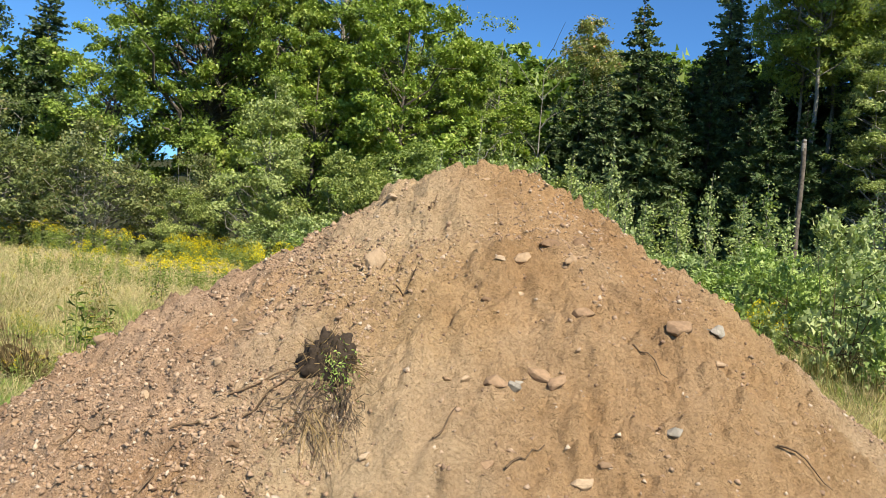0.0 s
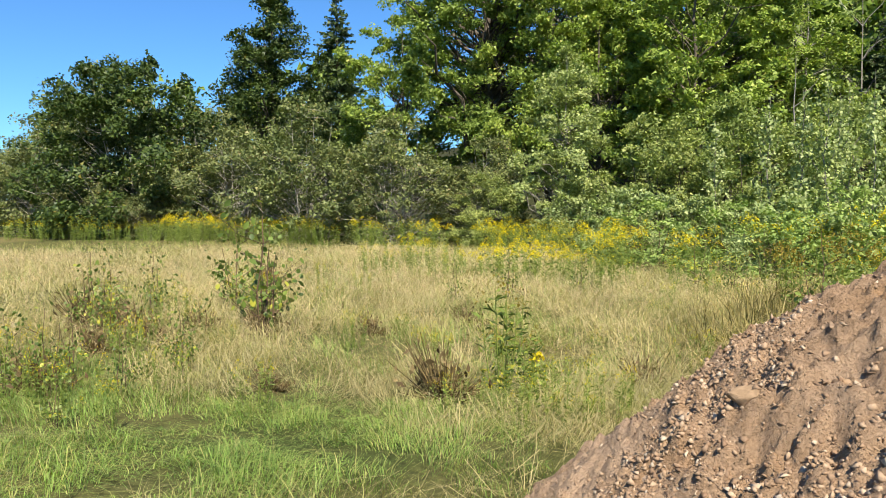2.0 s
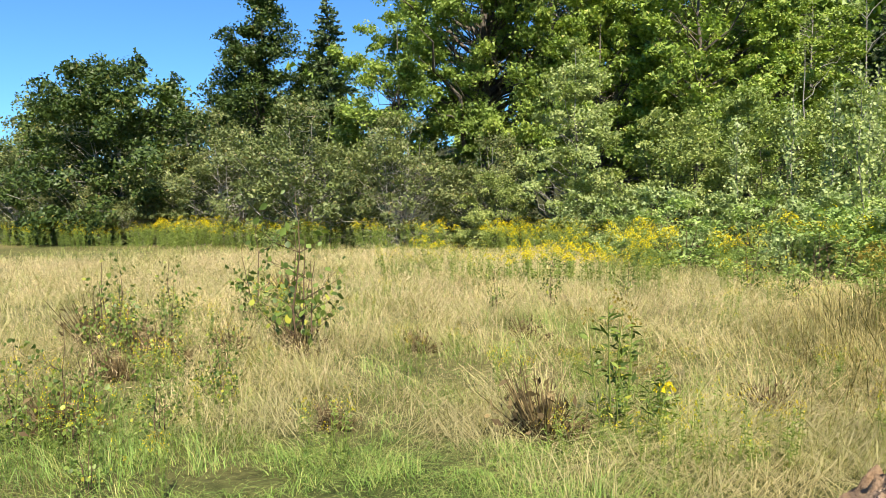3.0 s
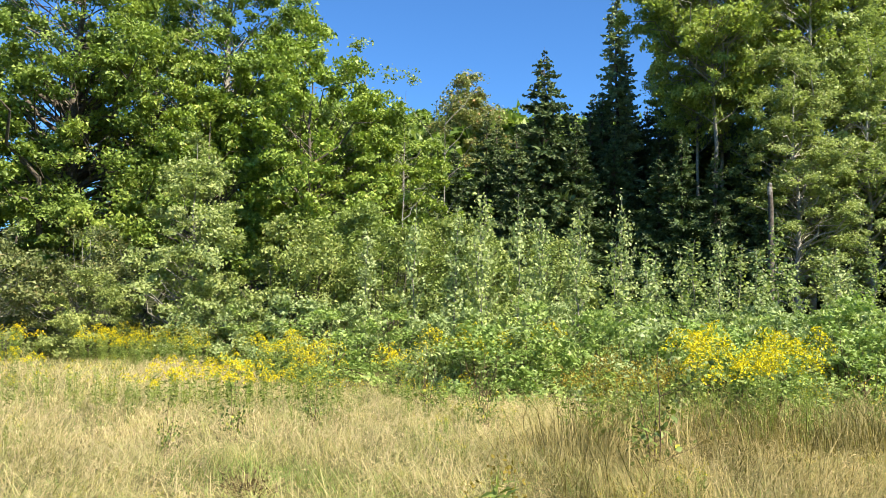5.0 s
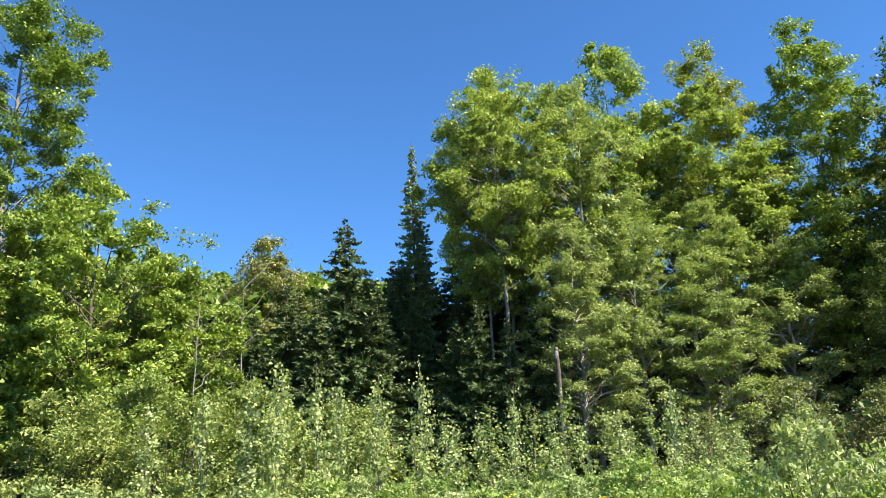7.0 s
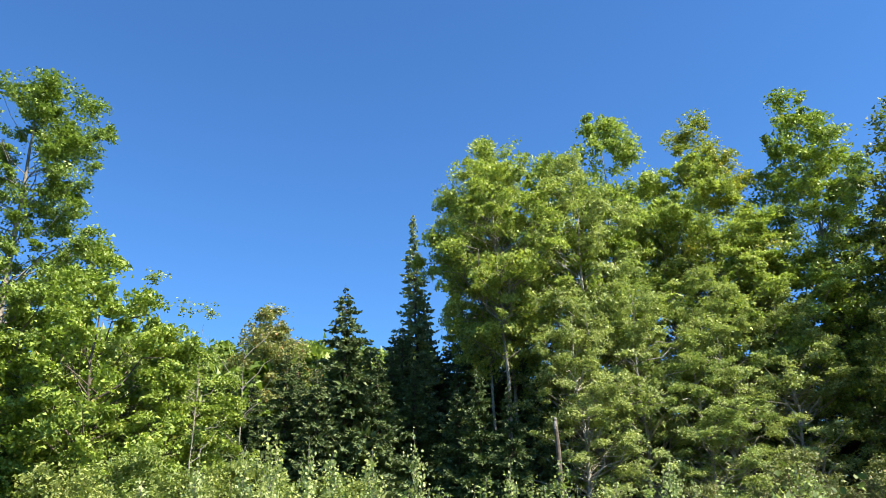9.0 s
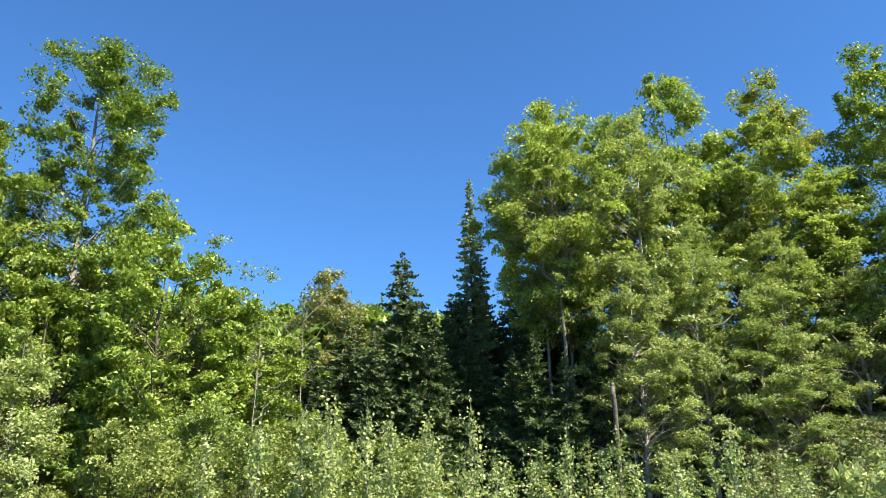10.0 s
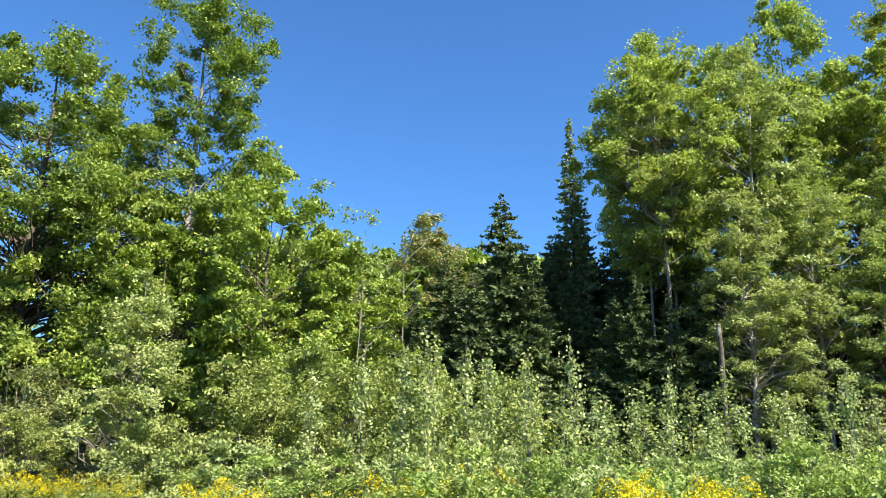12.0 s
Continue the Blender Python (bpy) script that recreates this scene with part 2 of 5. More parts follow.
def dirt_material():
    """Sandy fill: pale tan, a redder gravelly flank, darker damp patches and grain."""
    m, t, b = material("sandy_fill", 0.95, 0.12)
    g = t.nodes.new("ShaderNodeNewGeometry")
    sep = t.nodes.new("ShaderNodeSeparateXYZ")
    t.links.new(g.outputs["Position"], sep.inputs[0])
    wob = noise_node(t, 1.3, 5)
    add = t.nodes.new("ShaderNodeMath")
    add.operation = "MULTIPLY_ADD"
    add.inputs[1].default_value = 1.5
    t.links.new(wob, add.inputs[0])
    t.links.new(sep.outputs[0], add.inputs[2])
    flank = ramp(t, [(0.0, (0.39, 0.28, 0.197)), (0.35, (0.39, 0.27, 0.178)), (0.52, (0.425, 0.315, 0.192)), (0.63, (0.39, 0.272, 0.16)), (0.75, (0.36, 0.235, 0.128)), (1.0, (0.39, 0.28, 0.17))], add.outputs[0])
    rng_node = t.nodes.new("ShaderNodeMapRange")
    rng_node.inputs[1].default_value, rng_node.inputs[2].default_value = -1.9, 2.6
    t.links.new(add.outputs[0], rng_node.inputs[0])
    ramp_node = flank.node
    t.links.new(rng_node.outputs[0], ramp_node.inputs[0])
    patch = ramp(t, [(0.3, (0.78, 0.74, 0.7)), (0.5, (1, 1, 1)), (0.72, (1.12, 1.12, 1.12))], noise_node(t, 2.2, 7, 0.7))
    grain = ramp(t, [(0.3, (0.72, 0.7, 0.68)), (0.6, (1.08, 1.08, 1.08))], noise_node(t, 55.0, 5, 0.75))
    rust = ramp(t, [(0.46, (1, 1, 1)), (0.62, (0.95, 0.88, 0.77))], noise_node(t, 0.95, 5, 0.6))
    flank = mix(t, flank, rust, 1.0, "MULTIPLY")
    colour = mix(t, mix(t, flank, patch, 1.0, "MULTIPLY"), grain, 1.0, "MULTIPLY")
    t.links.new(colour, b.inputs["Base Color"])
    bump = t.nodes.new("ShaderNodeBump")
    bump.inputs["Strength"].default_value, bump.inputs["Distance"].default_value = 1.0, 0.02
    t.links.new(noise_node(t, 46.0, 8, 0.74), bump.inputs["Height"])
    lumpy = t.nodes.new("ShaderNodeBump")
    lumpy.inputs["Strength"].default_value, lumpy.inputs["Distance"].default_value = 1.0, 0.075
    t.links.new(noise_node(t, 15.0, 5, 0.65), lumpy.inputs["Height"])
    t.links.new(lumpy.outputs[0], bump.inputs["Normal"])
    t.links.new(bump.outputs[0], b.inputs["Normal"])
    return m


def stone_material(name, stops):
    m, t, b = material(name, 0.85, 0.25)
    g = t.nodes.new("ShaderNodeNewGeometry")
    info = t.nodes.new("ShaderNodeObjectInfo")
    add = t.nodes.new("ShaderNodeMath")
    add.operation = "ADD"
    t.links.new(g.outputs["Random Per Island"], add.inputs[0])
    t.links.new(info.outputs["Random"], add.inputs[1])
    frac = t.nodes.new("ShaderNodeMath")
    frac.operation = "FRACT"
    t.links.new(add.outputs[0], frac.inputs[0])
    one = ramp(t, stops, frac.outputs[0])
    f = noise_node(t, 40.0, 5)
    dust = ramp(t, [(0.35, (0.75, 0.73, 0.7)), (0.65, (1.1, 1.08, 1.05))], f)
    t.links.new(mix(t, one, dust, 1.0, "MULTIPLY"), b.inputs["Base Color"])
    bump = t.nodes.new("ShaderNodeBump")
    bump.inputs["Strength"].default_value, bump.inputs["Distance"].default_value = 0.5, 0.01
    t.links.new(f, bump.inputs["Height"])
    t.links.new(bump.outputs[0], b.inputs["Normal"])
    return m


SOIL = ground_material()
DIRT = dirt_material()
STONE = stone_material("field_stone", [(0.0, (0.2, 0.13, 0.085)), (0.4, (0.29, 0.2, 0.132)), (0.75, (0.38, 0.28, 0.195)), (0.92, (0.47, 0.38, 0.29)), (1.0, (0.34, 0.29, 0.235))])
ROOT = bark_material("root_fibre", (0.035, 0.025, 0.017), (0.15, 0.11, 0.075), 30)
CLOD = stone_material("damp_clod", [(0.0, (0.19, 0.118, 0.076)), (0.5, (0.29, 0.198, 0.13)), (1.0, (0.37, 0.265, 0.18))])
DARK_SOIL = stone_material("dark_root_soil", [(0.0, (0.03, 0.021, 0.014)), (1.0, (0.09, 0.064, 0.042))])


# ---- ground ----
def ground_z(x, y):
    x, y = np.asarray(x, float), np.asarray(y, float)
    d = np.hypot(x, y - 10)
    z = (fbm(x * 0.22, y * 0.22, 3, 3) - 0.5) * 0.22 * smooth(60, 20, d)
    z = z + 0.22 * np.exp(-((x + 4.6) ** 2 + (y - 2.6) ** 2) / 5.0)
    hill = smooth(62, 150, y) * (13 + 8 * np.exp(-((x - 18) / 60) ** 2)) * smooth(-210, -30, x) * smooth(260, 90, x)
    return z + hill * smooth(-10, 20, y)


def build_ground():
    edge = np.concatenate([-np.geomspace(2600, 42, 16), np.arange(-40, 40.1, 0.5), np.geomspace(42, 2600, 16)])
    xs, ys = edge, edge + 12
    X, Y = np.meshgrid(xs, ys, indexing="ij")
    Z = ground_z(X, Y)
    n, k = X.shape
    i, j = np.meshgrid(np.arange(n - 1), np.arange(k - 1), indexing="ij")
    a = i * k + j
    mesh = array_mesh("ground", np.stack([X, Y, Z], -1), np.stack([a, a + k, a + k + 1, a + 1], -1).reshape(-1, 4), [SOIL], shade=True)
    tagged(new("ground", mesh), "rough meadow ground with dry thatch and soil", "ground", kind="structure")


build_ground()


# ---- dirt pile ----
APEX = (-0.037, 4.85, 2.091)
CREST = 0.237


def pile_z(x, y):
    """Height of the heap: steep towards the path, longer flanks to the sides, a rounded crest and gullies."""
    dx, dy = np.asarray(x, float) - APEX[0], np.asarray(y, float) - APEX[1]
    dy = np.where(dy > 0, np.maximum(dy - 0.2, 0), dy)
    wide = dx
    dx = np.where(dx > 0, np.maximum(dx - CREST, 0), dx)
    r = np.hypot(dx, dy) + 1e-6
    c, s = dx / r, dy / r
    left, right, front, behind = np.clip(-c, 0, 1) ** 2, np.clip(c, 0, 1) ** 2, np.clip(-s, 0, 1) ** 2, np.clip(s, 0, 1) ** 2
    slope = 0.677 * left + 0.648 * right + 0.797 * front + 0.75 * behind
    ang = np.arctan2(dy, dx)
    gully = (fbm(ang * 5.0 + 40, r * 0.35 + 3, 5, 3) - 0.5) * 0.26 * smooth(0.2, 1.4, r)
    lumps = (fbm(wide * 1.3 + 9, dy * 1.3 + 4, 1, 4) - 0.5) * 0.20 * smooth(0.1, 1.0, r)
    z = APEX[2] - slope * (np.sqrt(r * r + 0.0256) - 0.10) - 0.156 * left * np.clip(r - 1.5, 0, 9) ** 2 - 0.041 * right * np.clip(r - 1.2, 0, 9) ** 2 + gully + lumps
    toe = 0.07
    return toe * np.log1p(np.exp(np.clip(z / toe, -40, 40)))


def pile_surface(x, y):
    """The heap with its rubble: lumpy and broken on the left flank, smoother slides of sand in front."""
    x, y = np.asarray(x, float), np.asarray(y, float)
    rough = smooth(0.5, -0.8, x + 0.9 * (fbm(x * 1.7, y * 1.7, 6, 3) - 0.5))
    patch = smooth(0.46, 0.62, fbm(x * 1.6 + 5, y * 1.6, 9, 3))
    broken = np.clip(0.62 + 0.5 * rough + 0.6 * patch, 0, 1.2)
    z = pile_z(x, y)
    keep = smooth(0.02, 0.2, z)
    lumps = np.abs(fbm(x * 5, y * 5, 2, 3) - 0.5) * 0.1 * broken
    chunks = np.clip(fbm(x * 11, y * 11, 4, 2) - 0.52, 0, 1) * 0.1 * broken
    crumb = np.clip(fbm(x * 24, y * 24, 7, 2) - 0.5, 0, 1) * 0.09 * broken
    fine = (fbm(x * 29 + 3, y * 29, 8, 2) - 0.5) * 0.042 * broken
    dx, dy = x - APEX[0], y - APEX[1]
    rills = (fbm(np.arctan2(dy, dx) * 26 + 70, np.hypot(dx, dy) * 1.6, 11, 4) - 0.5) * 0.026 * smooth(0.3, 1.2, np.hypot(dx, dy))
    return z + ((fbm(x * 4, y * 4, 3, 3) - 0.5) * 0.06 + rills + lumps + chunks + crumb + fine - 0.02) * keep


def build_pile():
    xs, ys = np.arange(-3.6, 4.2, 0.015), np.arange(1.6, 8.3, 0.015)
    X, Y = np.meshgrid(xs, ys, indexing="ij")
    Z = pile_surface(X, Y)
    g = ground_z(X, Y)
    Z = np.where(Z < 0.035, g - 0.06, g * smooth(0.5, 0.0, Z) + Z)
    n, k = X.shape
    i, j = np.meshgrid(np.arange(n - 1), np.arange(k - 1), indexing="ij")
    a = (i * k + j)
    quads = np.stack([a, a + k, a + k + 1, a + 1], -1).reshape(-1, 4)
    low = Z.ravel()[quads].max(1) > g.ravel()[quads].max(1) - 0.05
    mesh = array_mesh("dirt", np.stack([X, Y, Z], -1), quads[low], [DIRT], shade=True)
    heap = thing("dirt_pile", "heaped pile of tan sandy fill with stones, on the meadow", "dirt pile")
    child("sandy_fill", mesh, heap)
    return heap


PILE = build_pile()


def angular(bm, seed, points, flat, soften=0.0):
    """A broken stone: the hull of scattered points, about one metre across."""
    r = random.Random(seed)
    for k in range(points):
        v = Vector((r.gauss(0, 1), r.gauss(0, 1), r.gauss(0, 1))).normalized() * r.uniform(0.42, 0.55)
        bm.verts.new((v.x * 1.15, v.y * 0.9, v.z * flat))
    hull = bmesh.ops.convex_hull(bm, input=bm.verts)
    bmesh.ops.delete(bm, geom=[g for g in hull["geom_interior"] if isinstance(g, bmesh.types.BMVert)], context="VERTS")
    if soften:
        bmesh.ops.bevel(bm, geom=bm.edges[:], offset=soften, segments=2, affect="EDGES", profile=0.6)


def stone_mesh(name, seed, mat, flat=0.7):
    bm = bmesh.new()
    angular(bm, seed, 8, flat)
    mesh = bpy.data.meshes.new(name)
    bm.to_mesh(mesh)
    bm.free()
    mesh.materials.append(mat)
    return mesh


def cobble_mesh(name, seed, mat, flat=0.65):
    bm = bmesh.new()
    angular(bm, seed, 15, flat, 0.05)
    for v in bm.verts:
        v.co += v.normal * 0.02 * noise.noise(v.co * 9)
    mesh = bpy.data.meshes.new(name)
    bm.to_mesh(mesh)
    bm.free()
    mesh.materials.append(mat)
    return mesh


def pile_spot(r, n):
    """Random places on the heap's near and left sides; stones are commoner on the left flank."""
    x = r.uniform(-3.3, 3.6, n * 6)
    y = r.uniform(1.9, 6.0, n * 6)
    z = pile_surface(x, y)
    bias = (0.36 + 0.62 * smooth(-0.1, -1.2, x)) * (0.16 + 1.1 * smooth(0.47, 0.62, fbm(x * 2.2, y * 2.2, 8, 3)))
    ok = (z > 0.1) & (r.random(n * 6) < bias)
    return x[ok][:n], y[ok][:n], z[ok][:n]


def bedded(x, y, sink, turn, scale):
    """A pose on the heap's face, tilted with the slope and sunk into it."""
    e = 0.05
    dzx = float(pile_z(x + e, y) - pile_z(x - e, y)) / (2 * e)
    dzy = float(pile_z(x, y + e) - pile_z(x, y - e)) / (2 * e)
    n = Vector((-dzx, -dzy, 1)).normalized()
    at = Vector((x, y, float(pile_surface(x, y)))) - n * sink
    return Matrix.Translation(at) @ n.to_track_quat("Z", "Y").to_matrix().to_4x4() @ pose(0, 0, 0, 0, 0, turn) @ Matrix.Diagonal((*scale, 1))


def scatter_stones():
    r = np.random.default_rng(21)
    shapes = [stone_mesh("stone", k, STONE, 0.6 + 0.1 * (k % 4)) for k in range(8)]
    clods = [stone_mesh("clod", 50 + k, CLOD, 0.8) for k in range(4)]
    x, y, z = pile_spot(r, 290)
    for k in range(len(x)):
        is_clod = x[k] < -0.6 and r.random() < 0.35
        ob = child("clod" if is_clod else "stone", (clods if is_clod else shapes)[k % (4 if is_clod else 8)], PILE)
        s = 0.026 + 0.05 * r.random() ** 3.5
        ob.matrix_basis = bedded(x[k], y[k], 0.22 * s, r.uniform(0, 360), (s * r.uniform(0.9, 1.6), s, s * r.uniform(0.7, 1)))
    # the finer gravel, too many to count
    for name, mat, count, low, high in (("gravel", STONE, 34000, 0.003, 0.0185), ("loose_soil", CLOD, 40000, 0.003, 0.0165)):
        x, y, z = pile_spot(r, count)
        if mat is CLOD:
            keep = r.random(len(x)) < 0.35 + 0.65 * smooth(0.4, -0.8, x)
            x, y, z = x[keep], y[keep], z[keep]
        n = len(x)
        base = np.array([[1, 0, 0], [0, 1, 0], [-1, 0, 0], [0, -1, 0], [0, 0, 1], [0, 0, -1]], float)
        faces = np.array([[0, 1, 4], [1, 2, 4], [2, 3, 4], [3, 0, 4], [1, 0, 5], [2, 1, 5], [3, 2, 5], [0, 3, 5]])
        s = low + (high - low) * r.random(n) ** 3.4
        v = base[None] * r.uniform(0.5, 1.15, (n, 6, 3)) + r.normal(size=(n, 6, 3)) * 0.27
        a = r.uniform(0, 6.28, n)
        ca, sa = np.cos(a)[:, None], np.sin(a)[:, None]
        v = np.stack([v[..., 0] * ca - v[..., 1] * sa, v[..., 0] * sa + v[..., 1] * ca, v[..., 2] * 0.8], -1) * s[:, None, None]
        v += np.stack([x, y, z - 0.12 * s], -1)[:, None]
        f = (faces[None] + (np.arange(n) * 6)[:, None, None]).reshape(-1, 3)
        tagged(child(name, array_mesh(name, v, f, [mat]), PILE), "loose gravel and crumbs of soil", kind="stuff")


scatter_stones()


# ---- plants: generators ----
def limb_path(r, a, b, sag=0.0, wob=0.06, n=6):
    t = np.linspace(0, 1, n)[:, None]
    a, b = np.asarray(a, float), np.asarray(b, float)
    p = a + (b - a) * t
    length = np.linalg.norm(b - a)
    p[:, 2:3] -= sag * length * np.sin(np.pi * t)
    p[1:-1] += r.normal(size=(n - 2, 3)) * wob * length
    return p


def leafy_tree(name, label, category, seed, height, base, radius, profile, clusters, leaves, leaf, size, bark, trunk_r,
               cluster_r=0.8, droop=0.3, lean=(0, 0), stems=1, shell=0.55, limbs=7, twigs=0.45, lobe=4, loose=0.5, tall_lobe=1.1, group="", sway=0.012):
    """A broadleaf tree or shrub: stem or stems, limbs, twigs, and a crown of separate leaves in clumps.
    profile: pairs of height share above base and share of the radius."""
    r = np.random.default_rng(seed)
    top = thing(name, label, category, group)
    ph, pr = np.array(profile, float).T
    # a few large lobes of foliage, fuller towards the outside of the crown, each made of clumps
    count = max(6, clusters // lobe)
    u = r.random(count * 6)
    w = np.interp(u, ph, pr)
    u = u[r.random(len(u)) < (w / pr.max()) ** 1.3 + 0.06][:count]
    u[0] = 0.97
    w = np.interp(u, ph, pr)
    ang = r.uniform(0, 2 * np.pi, len(u))
    far_out = radius * w * (shell + (1 - shell) * r.random(len(u))) * r.uniform(0.6, 1.0, len(u))
    hub = np.stack([np.cos(ang) * far_out, np.sin(ang) * far_out, base + (height - base) * u], -1)
    lobe_r = (0.34 * radius * (0.45 + 0.55 * w)) * r.uniform(0.75, 1.25, len(u)) * (1 - 0.45 * u ** 3)
    pick = r.integers(0, len(u), clusters)
    ball = unit(r.normal(size=(clusters, 3))) * r.random((clusters, 1)) ** 0.4
    cen = hub[pick] + ball * lobe_r[pick][:, None] * np.array([1.0, 1.0, tall_lobe])
    # loose clumps between the lobes
    free = np.flatnonzero(r.random(clusters) < loose)
    uf = r.random(len(free) * 8)
    uf = uf[r.random(len(uf)) < (np.interp(uf, ph, pr) / pr.max()) ** 1.2 + 0.05][: len(free)]
    af = r.uniform(0, 2 * np.pi, len(uf))
    rf = radius * np.interp(uf, ph, pr) * r.random(len(uf)) ** 0.5 * (0.75 + 0.4 * value_noise(af * 1.5 + seed, uf * 6, seed))
    cen[free[: len(uf)]] = np.stack([np.cos(af) * rf, np.sin(af) * rf, base + (height - base) * uf], -1)
    cen[:, 2] = np.clip(cen[:, 2], max(base * 0.7, 0.12), height)
    cen[:, 0] += lean[0] * cen[:, 2] / height
    cen[:, 1] += lean[1] * cen[:, 2] / height
    rad = np.hypot(cen[:, 0], cen[:, 1])
    # stems
    stem_paths = []
    for s in range(stems):
        a = s * 2 * np.pi / stems + r.random()
        off = 0 if stems == 1 else 0.12 * radius
        spread = 0 if stems == 1 else 0.45 * radius * r.uniform(0.5, 1.1)
        foot = np.array([np.cos(a) * off, np.sin(a) * off, -0.15])
        tip = np.array([np.cos(a) * spread + lean[0], np.sin(a) * spread + lean[1], height * (0.94 if stems == 1 else r.uniform(0.7, 0.95))])
        t = np.linspace(0, 1, 10)[:, None]
        p = foot + (tip - foot) * t
        p[1:-1] += r.normal(size=(8, 3)) * np.array([1, 1, 0.2]) * sway * height * 0.35
        rr = trunk_r * (1 - 0.93 * t[:, 0]) ** 0.9 / math.sqrt(stems)
        rr[0] *= 1.35
        stem_paths.append((p, rr))
        v, f = tube(p, rr, 8)
        child("trunk" if stems == 1 else "stem", array_mesh("stem", v, f, [bark], shade=True), top)
    # limbs reach clumps; twigs too
    order = np.argsort(-rad)
    for k, c in enumerate(order[:limbs]):
        p, rr = stem_paths[k % stems]
        goal = cen[c]
        start_z = max(goal[2] - rad[c] * r.uniform(0.5, 1.0), base * 0.8, 0.1)
        i = np.interp(start_z, p[:, 2], np.arange(len(p)))
        a = p[int(i)] + (p[min(int(i) + 1, len(p) - 1)] - p[int(i)]) * (i - int(i))
        r0 = np.interp(i, np.arange(len(p)), rr) * 0.6
        v, f = tube(limb_path(r, a, goal, -0.05), np.linspace(r0, 0.012, 6), 5)
        child("limb", array_mesh("limb", v, f, [bark], shade=True), top)
    pieces = []
    for c in order[limbs:][: int(len(order) * twigs)]:
        p, rr = stem_paths[c % stems]
        goal = cen[c]
        start_z = np.clip(goal[2] - rad[c] * r.uniform(0.3, 0.9), 0.1, p[-1, 2])
        i = np.interp(start_z, p[:, 2], np.arange(len(p)))
        a = p[int(i)] + (p[min(int(i) + 1, len(p) - 1)] - p[int(i)]) * (i - int(i))
        pieces.append(tube(limb_path(r, a, goal, -0.03, 0.07, 5), np.linspace(np.interp(i, np.arange(len(p)), rr) * 0.3 + 0.006, 0.006, 5), 3))
    if pieces:
        v, f = joined(pieces)
        tagged(child("twig_mass", array_mesh("twig_mass", v, f, [bark]), top), kind="stuff")
    # leaves: each clump is a spray that reaches out from the stem, flat on top and drooping at its end
    leaves, size = int(leaves * 2.15), size * 0.77
    weight = r.uniform(0.5, 1.5, len(cen))
    per = r.multinomial(leaves, weight / weight.sum())
    which = np.repeat(np.arange(len(cen)), per)
    n = len(which)
    axis = np.array([lean[0], lean[1], 0]) * (cen[:, 2:3] / height)
    away = unit((cen - axis) * np.array([1, 1, 0]) + 0.25 * radius * r.normal(size=cen.shape) * np.array([1, 1, 0]))
    rise = 0.15 + 0.9 * ((cen[:, 2:3] - base) / (height - base)) ** 2
    reach = unit(away + np.array([0, 0, 1]) * (rise + 0.3 * r.normal(size=rise.shape)))
    across = unit(np.cross(reach, np.array([0, 0, 1.0]) + 0.25 * r.normal(size=cen.shape)))
    over = np.cross(across, reach)
    cr = (cluster_r * r.uniform(0.55, 1.35, len(cen)))[which]
    fan = 3 + np.arange(len(cen)) % 3
    ray = r.integers(0, 99, n) % fan[which]
    turn = (ray - (fan[which] - 1) / 2) * 0.55 + r.normal(size=n) * 0.13
    along = (1.75 * r.random(n) ** 0.75 - 0.65) * cr
    offs = reach[which] * (along * np.cos(turn))[:, None] + across[which] * (along * np.sin(turn) + 0.3 * cr * r.normal(size=n))[:, None]
    offs += over[which] * (0.17 * cr * r.normal(size=n) + 0.16 * cr * np.sin(ray * 2.1 + which))[:, None]
    offs[:, 2] -= 0.2 * np.maximum(along, 0) ** 2 / np.maximum(cr, 0.05)
    at = cen[which] + offs
    at[:, 2] = np.maximum(at[:, 2], 0.03)
    v, f = spray_leaves(r, at, size, reach[which], over[which], droop)
    tagged(child("crown", array_mesh("crown", v, f, [leaf]), top), kind="stuff")
    return top


